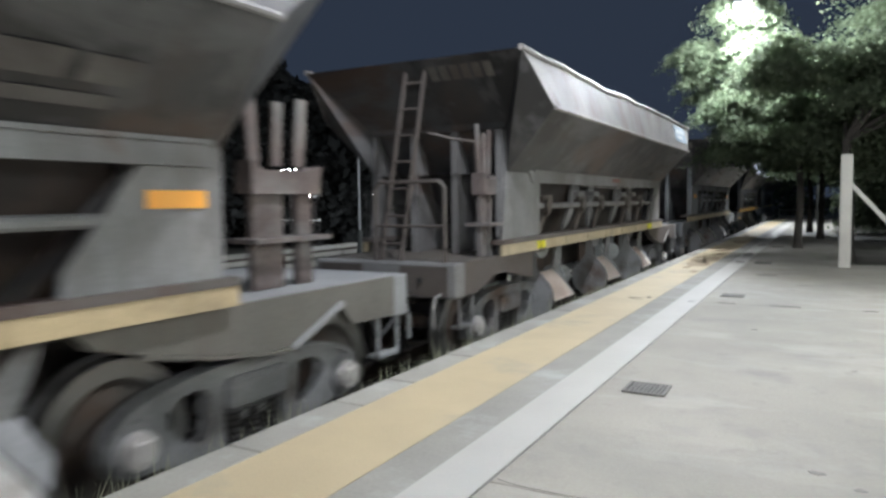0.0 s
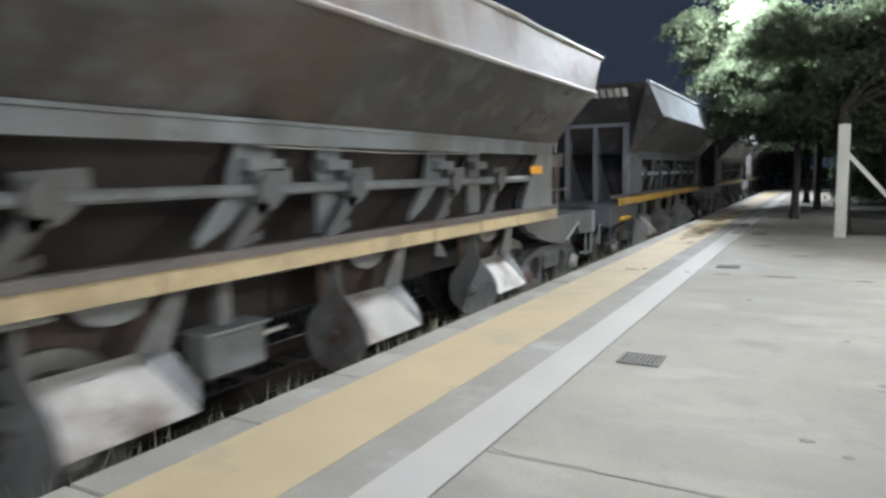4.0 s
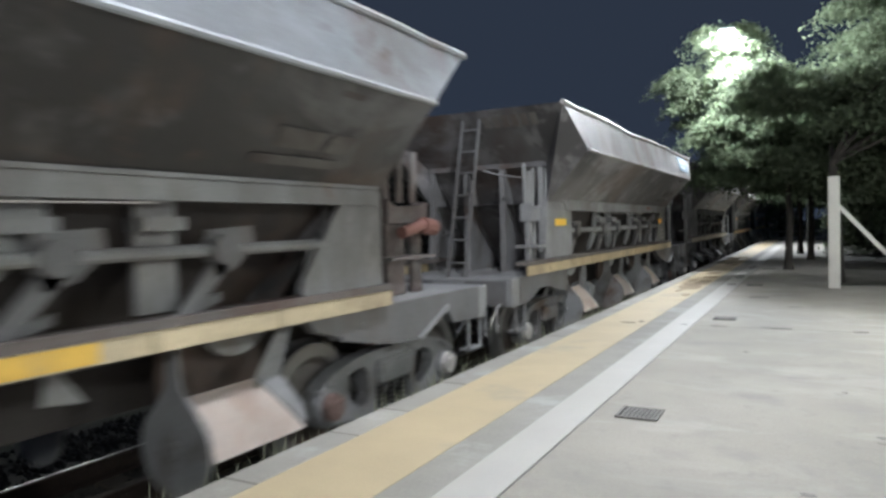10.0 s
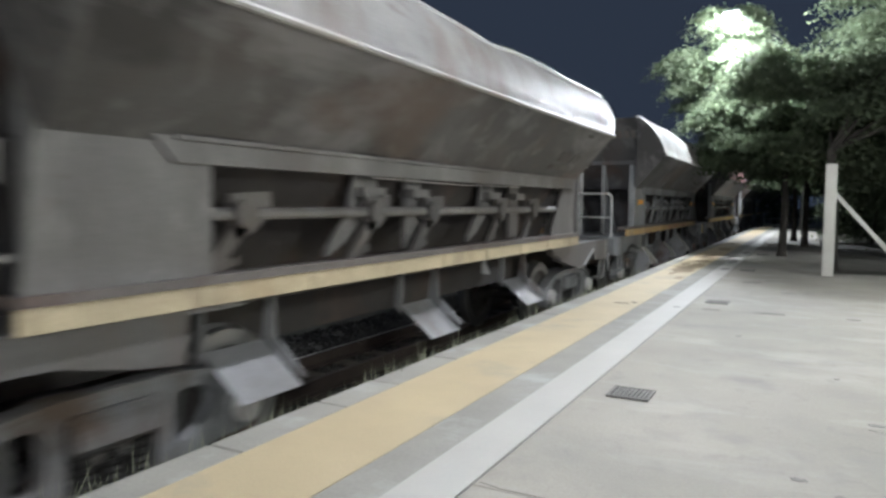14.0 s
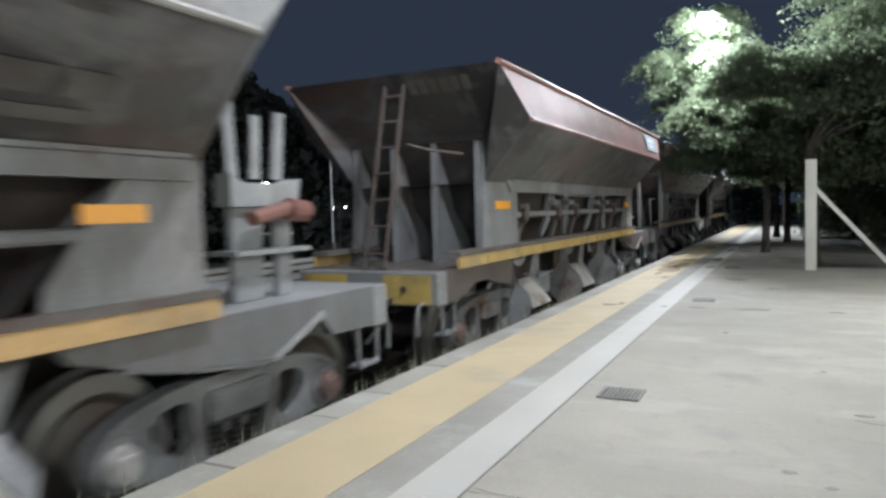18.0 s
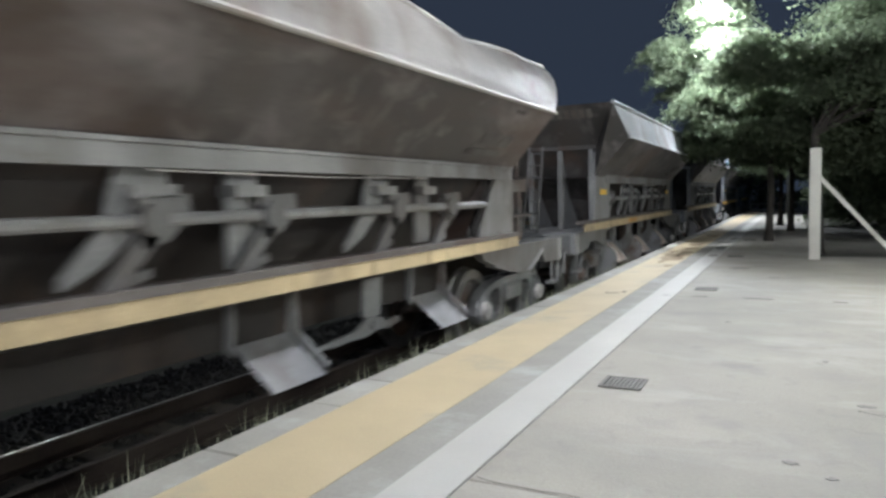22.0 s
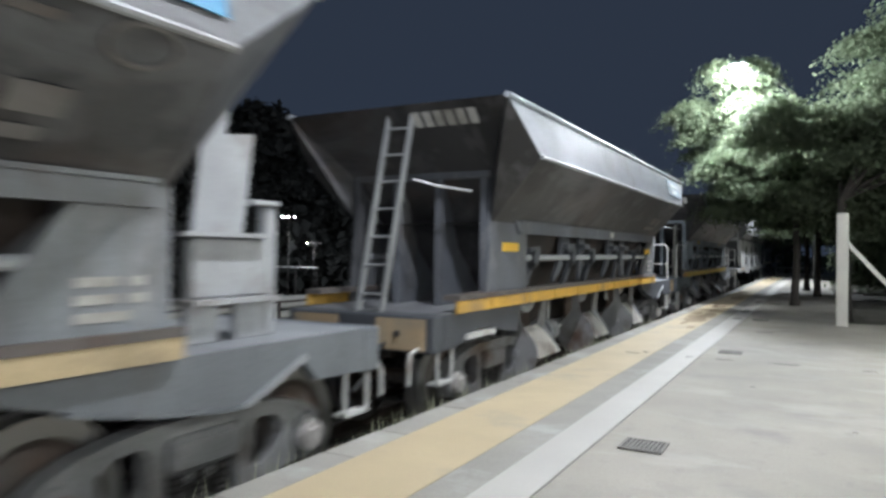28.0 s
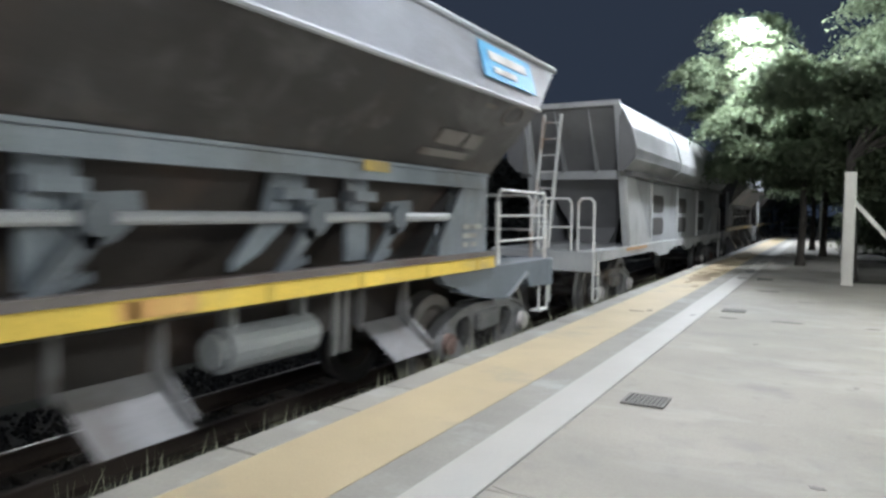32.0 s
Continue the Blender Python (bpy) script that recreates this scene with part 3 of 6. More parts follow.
def hopper_wagon(label, scheme):
    w = thing("hopper_wagon", label, "freight wagon", group="train of hopper wagons")
    P, F, H, B = scheme["plate"], scheme["frame"], scheme["hopper"], scheme["band"]
    wheels = []
    # underframe
    for y, d in ((0, 1), (LEN, -1)):
        hs = part("headstock", box(bmnew(), -1.2, 1.2, *sorted((y, y + d * 0.2)), 0.80, 1.12, 0.015), P if scheme["dirty"] else F, w)
        for s in (-1, 1):
            part("end_plate", box(bmnew(), *sorted((s * 0.62, s * 1.12)), *sorted((y - d * 0.012, y - d * 0.002)), 0.82, 1.09), scheme["stock"], hs, "painted plate on the headstock")
            part("pipe_socket", rod(bmnew(), (s * 0.84, y - d * 0.03, 0.96), (s * 0.84, y - d * 0.013, 0.96), 0.03, 10), M_DARKPAINT, hs)
            # step hung under the corner
            bm = bmnew()
            yy = y + d * 0.12
            pipe(bm, [(s * 1.17, yy, 0.84), (s * 1.17, yy, 0.56), (s * 1.17, yy + d * 0.03, 0.53), (s * 1.17, yy + d * 0.23, 0.53), (s * 1.17, yy + d * 0.26, 0.56), (s * 1.17, yy + d * 0.26, 0.84)], 0.016, 6)
            box(bm, *sorted((s * 1.07, s * 1.19)), *sorted((yy, yy + d * 0.26)), 0.515, 0.535)
            part("step", bm, M_HANDRAIL if scheme["name"] in ("w_l", "w_m", "w_n") else P, hs)
            bm = bmnew()
            pipe(bm, [(s * 1.05, y - d * 0.02, 0.84), (s * 1.07, y - d * 0.16, 0.82), (s * 1.08, y - d * 0.2, 0.74), (s * 1.08, y - d * 0.2, 0.56)], 0.017, 6)
            part("grab_iron", bm, M_HANDRAIL if scheme["name"] in ("w_l", "w_m", "w_n") else P, hs)
        bm = bmnew()
        box(bm, -0.14, 0.14, *sorted((y - d * 0.22, y + d * 0.05)), 0.72, 0.94, 0.02)
        box(bm, -0.17, 0.17, *sorted((y - d * 0.40, y - d * 0.20)), 0.68, 0.96, 0.05)
        part("coupler", bm, M_BOGIE, w, "rusty knuckle coupler")
        bm = bmnew()
        pipe(bm, [(0.70, y - d * 0.0, 0.86), (0.70, y - d * 0.12, 0.82), (0.69, y - d * 0.24, 0.62), (0.64, y - d * 0.36, 0.50)], 0.025)
        part("brake_hose", bm, M_DARKPAINT, w)
    part("deck", box(bmnew(), -1.18, 1.18, 0.2, 2.3, 1.08, 1.124), scheme["decking"], w)
    part("deck", box(bmnew(), -1.18, 1.18, 7.9, LEN - 0.2, 1.08, 1.124), scheme["decking"], w)
    for s in (-1, 1):
        bm = bmnew()
        x0, x1 = sorted((s * 1.12, s * 1.2))
        prism(bm, [(0.2, 1.118), (0.2, 0.815), (0.42, 0.82), (0.62, 0.87), (0.82, 0.95), (1.15, 0.945), (1.5, 0.87), (1.84, 0.825), (1.88, 1.118)], "x", x0, x1)
        part("side_sill", bm, F, w)
        bm = bmnew()
        prism(bm, [(LEN - 0.2, 1.118), (LEN - 0.2, 0.82), (9.68, 0.835), (9.52, 1.0), (9.06, 0.80), (8.84, 0.81), (8.45, 0.865), (8.0, 0.955), (7.72, 1.03), (7.64, 1.118)], "x", x0, x1)
        sl = part("side_sill", bm, F, w)
        # slanted flange under the notch, and a lip along the lower edge
        bm = bmnew()
        prism(bm, [(9.03, 0.803), (9.05, 0.775), (9.56, 0.985), (9.54, 1.02)], "x", *sorted((s * 1.08, s * 1.225)))
        part("sill_flange", bm, scheme["decking"], sl, "pale slanted flange edge")
        bm = bmnew()
        prism(bm, [(7.98, 0.958), (7.98, 0.935), (8.45, 0.84), (8.84, 0.785), (9.03, 0.775), (9.03, 0.798), (8.84, 0.808), (8.45, 0.863)], "x", *sorted((s * 1.1, s * 1.215)))
        part("sill_flange", bm, F, sl)
        x0, x1 = sorted((s * 1.235, s * 1.262))
        b0, b1 = {"w_n": (0.86, 8.6), "w_b": (0.9, 8.6), "w_g": (0.95, 8.6), "w_f": (0.33, 8.93)}.get(scheme["name"], (0.33, 8.56))
        bb = part("side_beam", box(bmnew(), x0, x1, b0, b1, 1.125, 1.235), scheme["beam"], w, scheme["beam_label"])
        part("beam_flange", box(bmnew(), *sorted((s * 1.10, s * 1.27)), b0, b1, 1.237, 1.285), scheme["flange"], bb)
        for k in range(9):
            y = 1.0 + k * 0.9
            part("beam_bracket", box(bmnew(), *sorted((s * 1.263, s * 1.268)), y, y + 0.06, 1.13, 1.23), scheme["beam2"], bb)
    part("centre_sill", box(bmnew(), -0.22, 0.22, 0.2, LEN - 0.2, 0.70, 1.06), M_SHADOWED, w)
    # hopper: lower V, flaring sides, end walls, upper band
    z0, z1, z2 = 1.96, 2.56, scheme["profile"][-1][1]
    yr0, yr1, yt0, yt1 = 0.98, 8.38, 0.47, 9.1
    ye0, ye1, xr, xt = 1.10, 8.48, 1.77, scheme["profile"][-1][0]
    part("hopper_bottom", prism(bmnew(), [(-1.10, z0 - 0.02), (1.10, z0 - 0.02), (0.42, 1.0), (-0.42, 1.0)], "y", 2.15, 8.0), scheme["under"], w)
    bm = bmnew()
    V = lambda *p: bm.verts.new(p)
    for s in (-1, 1):
        bm.faces.new((V(s * 1.21, ye0, z0), V(s * 1.21, ye1, z0), V(s * xr, yr1, z1), V(s * xr, yr0, z1)))
        for yt, yr, ye in ((yt0, yr0, ye0), (yt1, yr1, ye1)):
            for (xa, za), (xb, zb) in zip(scheme["profile"], scheme["profile"][1:]):
                fa, fb = (za - z1) / (z2 - z1), (zb - z1) / (z2 - z1)
                bm.faces.new((V(s * 1.21, ye, z0), V(s * xa, yr + (yt - yr) * fa, za), V(s * xb, yr + (yt - yr) * fb, zb)))
            bm.faces.new((V(s * xt, yt, z2), V(s * 1.21, ye, z0), V(s * 1.21, ye, 2.42)))
    for yt, ye, d in ((yt0, ye0, 1), (yt1, ye1, -1)):
        bm.faces.new((V(-xt, yt, z2), V(xt, yt, z2), V(1.21, ye, 2.42), V(-1.21, ye, 2.42)))
        bm.faces.new((V(-1.18, ye, 2.42), V(1.18, ye, 2.42), V(1.05, ye + d * 1.05, 1.13), V(-1.05, ye + d * 1.05, 1.13)))
    # the load lies under the rim
    bm.faces.new((V(-xt + 0.02, yt0 + 0.32, z2 - 0.25), V(xt - 0.02, yt0 + 0.32, z2 - 0.25), V(xt - 0.02, yt1 - 0.32, z2 - 0.25), V(-xt + 0.02, yt1 - 0.32, z2 - 0.25)))
    bm.faces.new((V(-1.21, ye0, z0), V(1.21, ye0, z0), V(1.21, ye1, z0), V(-1.21, ye1, z0)))
    bmesh.ops.remove_doubles(bm, verts=bm.verts, dist=0.002)
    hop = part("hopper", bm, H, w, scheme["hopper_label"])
    for s in (-1, 1):
        prof = scheme["profile"]
        bm = bmnew()
        nseg = 16
        r = random.Random(len(label) * 7 + s)
        grid = []
        dent = {"w_j": (12, 0.10), "w_b": (5, 0.05), "w_g": (9, 0.04), "w_f": (6, 0.04)}.get(scheme["name"], (0, 0))
        for x, z in prof:
            f_ = (z - z1) / (z2 - z1)
            ya, yb = yr0 + (yt0 - yr0) * f_, yr1 + (yt1 - yr1) * f_
            grid.append([bm.verts.new((s * (x + scheme["wavy"] * r.uniform(-0.012, 0.012)), ya + (yb - ya) * i / nseg, z + (scheme["wavy"] * r.uniform(-0.02, 0.012) - dent[1] * f_ * f_ * math.exp(-((i - dent[0]) / 1.1) ** 2) if z > z1 else 0))) for i in range(nseg + 1)])
        for a, b in zip(grid, grid[1:]):
            for i in range(nseg):
                bm.faces.new((a[i], a[i + 1], b[i + 1], b[i]))
        rim = [v.co.copy() for v in grid[-1]]
        bmesh.ops.solidify(bm, geom=bm.faces, thickness=0.03)
        bmesh.ops.recalc_face_normals(bm, faces=bm.faces)
        band = part("upper_side", bm, B, w, scheme["band_label"], smooth=scheme["round"])
        part("top_rim", pipe(bmnew(), rim, 0.03), B, band)
        part("edge_bar", pipe(bmnew(), [(s * (xr + 0.005), yr0, z1), (s * (xr + 0.005), yr1, z1)], 0.022), B, band)
        # rail along the foot of the hopper side
        x0, x1 = sorted((s * 1.2, s * 1.25))
        part("lower_rail", prism(bmnew(), [(1.62, 2.01), (8.42, 2.01), (8.42, 1.87), (1.76, 1.87)], "x", x0, x1), P, hop)
        part("rail_lip", box(bmnew(), *sorted((s * 1.251, s * 1.275)), 1.75, 8.4, 1.985, 2.01), P, hop)
        for mn, ya, yb, za, zb, mm in scheme["marks"]:
            part(mn, box(bmnew(), *sorted((s * 1.264, s * 1.268)) if za < 1.5 else sorted((s * 1.276, s * 1.28)), ya, yb, za, zb), mm, hop)
        if scheme["name"] in ("w_d", "w_m"):
            part("sill_flange", box(bmnew(), *sorted((s * 1.12, s * 1.23)), 0.58, 1.2, 0.87, 0.92), M_YPLATE if scheme["name"] == "w_d" else M_HANDRAIL, hop, "brightly painted sill edge")
        if scheme["tag"]:
            part("white_tag", box(bmnew(), *sorted((s * 1.252, s * 1.258)), 5.3, 5.5, 1.90, 2.0), M_MARK, hop)
        x0, x1 = sorted((s * 1.19, s * 1.222))
        gusset = [(1.12, 1.5), (1.6, 1.56), (2.02, 1.54)] if scheme["name"] == "w_n" else [(0.97, 1.126), (2.02, 1.126)]
        part("corner_plate", prism(bmnew(), gusset + [(2.02, 1.86), (1.86, 2.0), (1.45, 2.42), (1.12, 2.42)], "x", x0, x1), P, hop)
        part("corner_plate", prism(bmnew(), [(7.55, 1.126), (8.48, 1.126), (8.5, 2.0), (8.5, 2.36), (8.25, 2.04), (7.98, 1.86), (7.6, 1.4)], "x", x0, x1), P, hop)
        if scheme["label"]:
            part("reflector", box(bmnew(), *sorted((s * 1.224, s * 1.232)), 1.35, 1.76, 1.68, 1.77), M_YPLATE if scheme["name"] == "w_f" else scheme["label"], hop, "small bright reflective plate")
            yl = 8.02 if scheme["name"] == "w_a" else 7.77
            part("reflector", box(bmnew(), *sorted((s * 1.224, s * 1.232)), yl, yl + 0.36, 1.66, 1.75), scheme["label"], hop, "small bright reflective plate")
        if not scheme["dirty"] or scheme["name"] in ("w_f", "w_i"):
            part("stencil_block", bars(bmnew(), s, 1.224, 8.0, 8.36, 1.34, 1.58, 3, len(label) + 3), M_STENCIL, hop)
        part("control_shaft", rod(bmnew(), (s * 1.185, 1.3, 1.61), (s * 1.185, 8.5, 1.61), 0.036, 10), scheme["shaft"], w, "long pale control shaft")
        if scheme["logo"]:
            k = (xr - xt) / (z2 - z1)
            if scheme["round"]:
                k = 0.18
            at = lambda z, o: xr + o - (z - z1) * k
            part("logo_sign", sheet(bmnew(), [(s * at(2.69, 0.014), 7.32, 2.69), (s * at(2.69, 0.014), 8.36, 2.69), (s * at(2.97, 0.014), 8.36, 2.97), (s * at(2.97, 0.014), 7.32, 2.97)], 0.006, (s, 0, 0.2)), scheme["logo"], band, "light-blue company sign")
            for za, zb, ya, yb in ((2.74, 2.79, 7.5, 7.95), (2.84, 2.91, 7.45, 8.2)):
                part("sign_bar", sheet(bmnew(), [(s * at(za, 0.024), ya, za), (s * at(za, 0.024), yb, za), (s * at(zb, 0.024), yb, zb), (s * at(zb, 0.024), ya, zb)], 0.004, (s, 0, 0.2)), M_STENCIL if scheme["logo"] == M_BLUE else M_LETTERING, band)
        # worn stencils on the flared side: a ring, a dash and two rows of bars
        onf = lambda y, z: Vector((s * (1.21 + (z - z0) * 0.933 + 0.012), y, z))
        M_ST = M_FADED if not scheme["dirty"] else M_DUSTMARK
        for za, zb, ya, yb in ((2.09, 2.14, 7.0, 7.75), (2.18, 2.28, 7.1, 7.5), (2.18, 2.28, 7.56, 7.8), (2.47, 2.50, 7.42, 7.62)):
            part("faded_stencil", sheet(bmnew(), [onf(ya, za), onf(yb, za), onf(yb, zb), onf(ya, zb)], 0.004, (s, 0, -0.5)), M_ST, hop)
        if not scheme["dirty"]:
            bm = bmnew()
            pipe(bm, [onf(7.97 + 0.16 * math.cos(q * 0.3927), 2.47 + 0.07 * math.sin(q * 0.3927)) for q in range(17)], 0.014, 5)
            part("stencil_ring", bm, M_ST, hop)
    for y, wide in ((3.5, 0.28), (4.2, 0.26), (5.72, 0.28), (6.44, 0.25), (8.02, 0.3)):
        crank(w, y, scheme, wide)
    for y in (2.26, 3.6, 4.48, 5.97, 6.93):
        lever(w, y, scheme)
    for y in {"w_g": (2.15, 4.35, 6.57), "w_j": (2.13, 4.33, 6.55), "w_n": (2.3, 4.42, 6.8), "w_b": (2.28, 4.57, 6.73), "w_e": (2.3, 4.55, 6.73), "w_m": (2.2, 4.38, 6.6)}.get(scheme["name"], (2.23, 4.47, 6.70)):
        chute(w, y, scheme)
    # end walls: lintel, posts with gusset plates
    for ya, d in ((ye0, 1), (ye1, -1)):
        part("end_lintel", box(bmnew(), -1.22, 1.22, *sorted((ya - d * 0.05, ya + d * 0.03)), 2.40, 2.56, 0.01), H if scheme["dirty"] else P, hop)
        for x in (-0.36, 0.14, 0.64, 1.15):
            bm = bmnew()
            box(bm, x - 0.035, x + 0.035, *sorted((ya - d * 0.05, ya + d * 0.03)), 1.126, 2.40)
            prism(bm, [(ya, 2.40), (ya, 1.126), (ya + d * 1.04, 1.126), (ya + d * 0.40, 1.7), (ya + d * 0.1, 2.40)], "x", x - 0.012, x + 0.012)
            part("end_post", bm, P, hop)
    slope = (ye0 - yt0) / (z2 - 2.42)
    for i in range(6):
        x = 0.62 + i * 0.118
        y0, y1 = yt0 + (z2 - 2.98) * slope - 0.006, yt0 + (z2 - 2.86) * slope - 0.006
        part("number_bar", sheet(bmnew(), [(x, y1, 2.86), (x + 0.085, y1, 2.86), (x + 0.085, y0, 2.98), (x, y0, 2.98)], 0.004, (0, -1, 0)), M_MARK if not scheme["dirty"] else M_FADED, hop)
    cast = M_BLACKBOGIE if scheme["name"] == "w_d" else M_BOGIE
    bogie(w, 1.55, wheels, cast)
    bogie(w, LEN - 1.5, wheels, cast)
    # brake reservoir, or on some wagons the brake linkage
    if scheme["name"] in ("w_d", "w_h", "w_j", "w_l"):
        for s in (-1, 1):
            bm = bmnew()
            prism(bm, [(5.78, 1.05), (6.04, 1.05), (6.02, 0.74), (5.86, 0.70), (5.76, 0.76)], "x", *sorted((s * 0.97, s * 1.0)))
            lk = part("linkage_hanger", bm, M_CHUTE, w, "grimy hanging link plate")
            bm = bmnew()
            prism(bm, [(5.28, 0.60), (5.5, 0.61), (5.72, 0.60), (5.9, 0.63), (6.1, 0.62), (6.26, 0.65), (6.24, 0.69), (6.05, 0.685), (5.92, 0.74), (5.74, 0.735), (5.6, 0.67), (5.3, 0.65)], "x", *sorted((s * 1.002, s * 1.04)))
            part("brake_lever", bm, M_BOGIE, lk)
            part("link_rod", rod(bmnew(), (s * 1.02, 4.9, 0.60), (s * 1.02, 5.3, 0.63), 0.022, 8), M_BOGIE, lk)
            part("link_pin", rod(bmnew(), (s * 1.041, 5.84, 0.68), (s * 1.065, 5.84, 0.68), 0.035, 10), M_BOGIE, lk)
    elif scheme["name"] in ("w_b", "w_n"):
        y = 5.74 if scheme["name"] == "w_b" else 5.56
        bm = bmnew()
        rod(bm, (0.8, y, 0.78), (0.8, y + 0.82, 0.78), 0.145, 16)
        rod(bm, (0.8, y - 0.06, 0.78), (0.8, y + 0.01, 0.78), 0.11, 12)
        rod(bm, (0.8, y + 0.81, 0.78), (0.8, y + 0.87, 0.78), 0.11, 12)
        tk = part("air_reservoir", bm, scheme["tank"], w, "painted air reservoir")
        for v in (0.06, 0.72):
            part("strap", box(bmnew(), 0.74, 0.86, y + v, y + v + 0.04, 0.9, 1.06), scheme["tank"], tk)
        for v in (0.98, 1.1):
            part("strap", box(bmnew(), 0.9, 0.94, y + v, y + v + 0.05, 0.6, 1.08), M_CHUTE, tk)
    else:
        for s in (-1, 1):
            part("hanger_plate", prism(bmnew(), [(6.04, 1.08), (6.1, 1.08), (6.24, 0.90), (6.02, 0.93)], "x", *sorted((s * 0.97, s * 0.985))), M_CHUTE, w, "small grimy hanger plate")
    if scheme["name"] not in ("w_g", "w_j", "w_n"):
        # brake cylinder on the near side, boxed in on some wagons
        boxed = scheme["name"] in ("w_a", "w_c", "w_h", "w_i")
        bm = box(bmnew(), 0.84, 1.04, 3.26, 3.74, 0.52, 0.78, 0.02) if boxed else rod(rod(bmnew(), (0.92, 3.3, 0.66), (0.92, 3.62, 0.66), 0.14, 16), (0.92, 3.62, 0.66), (0.92, 3.7, 0.66), 0.10, 12)
        bc = part("brake_cylinder", bm, M_CHUTE, w, "grimy brake cylinder under the frame")
        if boxed:
            part("cylinder_head", box(bmnew(), 0.82, 1.06, 3.24, 3.76, 0.782, 0.80), M_PALEPLATE, bc)
        else:
            part("cylinder_head", rod(rod(bmnew(), (0.92, 3.26, 0.66), (0.92, 3.298, 0.66), 0.165, 16), (0.92, 3.2, 0.66), (0.92, 3.258, 0.66), 0.06, 10), M_PALEPLATE, bc)
        part("piston_rod", rod(bmnew(), (0.92, 3.7, 0.67), (0.92, 4.04, 0.68), 0.018, 8), M_CAP, bc)
        part("cylinder_bracket", box(bmnew(), 0.86, 0.94, 3.46, 3.56, 0.801, 1.08), M_CHUTE, bc)
    if scheme["name"] == "w_k":
        part("hoop_frame", pipe(bmnew(), [(0.50, 9.8, 1.12), (0.50, 9.8, 2.18), (0.54, 9.8, 2.26), (0.81, 9.8, 2.26), (0.85, 9.8, 2.18), (0.85, 9.8, 1.12)], 0.035, 8), M_RED, w, "red oxide painted tube frame")
    if scheme["name"] == "w_n":
        bx = part("equipment_box", box(bmnew(), 0.88, 1.08, 3.35, 3.95, 0.62, 0.93, 0.02), P, w, "pale grey equipment box")
        part("hanger", box(bmnew(), 0.92, 1.04, 3.45, 3.5, 0.932, 1.08), F, bx)
    if scheme["dirty"]:
        part("control_wire", pipe(bmnew(), [(1.21, 3.6, 1.86), (1.21, 5.0, 1.845), (1.21, 6.5, 1.86)], 0.005, 5), M_CAP, w)
    pipe_ = pipe(bmnew(), [(0.62, 0.3, 1.0), (0.62, 10.1, 1.0)], 0.02, 6)
    part("brake_pipe", pipe_, F, w)
    extras(w, scheme)
    narrow(w)
    return w, wheels


def ladder(w, scheme, kind):
    M = scheme["ladder_paint"]
    bm, rungs = bmnew(), []
    if kind == "lean":
        short, broad = scheme["name"] in ("w_c", "w_k"), scheme["name"] in ("w_m", "w_n")
        a, b, x0, x1 = (0.08, 1.126), (0.40, 2.44) if short else (0.58, 3.0), 0.36, 0.62 if broad else 0.58
        k_ = 0.036 if broad else 0.022
        for x in (x0, x1):
            prism(bm, [(a[0] - k_, a[1]), (a[0] + k_, a[1]), (b[0] + k_, b[1]), (b[0] - k_, b[1])], "x", x - 0.011, x + 0.011)
        for k in range(7):
            f_ = (k + 0.6) / 7.2
            rungs.append((a[0] + (b[0] - a[0]) * f_, a[1] + (b[1] - a[1]) * f_))
    else:
        x0, x1 = 0.05, 0.36
        for x in (x0, x1):
            pts = [(x, 0.62, 1.06), (x, 0.62, 2.3), (x, 0.55, 2.42), (x, 0.55, 2.98), (x, 0.6, 3.06), (x, 0.95, 3.0)] if kind == "hoop" else [(x, 0.62, 1.06), (x, 0.62, 2.62), (x, 0.56, 2.74), (x, 0.9, 2.9)]
            pipe(bm, pts, 0.022)
        rungs = [(0.62, 1.28 + 0.2 * k) for k in range(7)]
    ld = part("ladder", bm, M, w, "steel ladder on the end deck")
    for y, z in rungs:
        part("rung", rod(bmnew(), (x0, y, z), (x1, y, z), 0.013, 6), M, ld)
    if kind == "lean" and b[1] > 2.5:
        part("stay", pipe(bmnew(), [(x1, 0.6, 2.36), (x1 + 0.2, 0.7, 2.3), (x1 + 0.45, 0.95, 2.26)], 0.014), M, ld)
    if kind == "hoop":
        for x in (x0, x1):
            part("stay", pipe(bmnew(), [(x, 0.56, 2.42), (x, 0.95, 2.36)], 0.014), M, ld)


def railing(w, y, d, material, spans):
    for x0, x1 in spans:
        bm = bmnew()
        pipe(bm, [(x0, y, 1.12), (x0, y, 1.80), (x0 + 0.05, y, 1.86), (x1 - 0.05, y, 1.86), (x1, y, 1.80), (x1, y, 1.12)], 0.02)
        rod(bm, (x0, y, 1.45), (x1, y, 1.45), 0.014, 6)
        part("deck_railing", bm, material, w, "tubular hand railing")


def side_railing(w, y0, y1, barred):
    """Hand railing along the edge of the deck: flat posts under a tube, with two bars between or none."""
    x, bm = 1.13, bmnew()
    pipe(bm, [(x, y0, 1.74), (x, y0, 1.82), (x, y0 + 0.06, 1.88), (x, y1 - 0.06, 1.88), (x, y1, 1.82), (x, y1, 1.74)], 0.018)
    for y in (y0, y1):
        box(bm, x - 0.012, x + 0.012, y - 0.035, y + 0.035, 1.12, 1.76)
    for z in (1.36, 1.62) if barred else ():
        rod(bm, (x, y0, z), (x, y1, z), 0.013, 6)
    part("deck_railing", bm, M_HANDRAIL, w, "white hand railing of flat posts and tube")


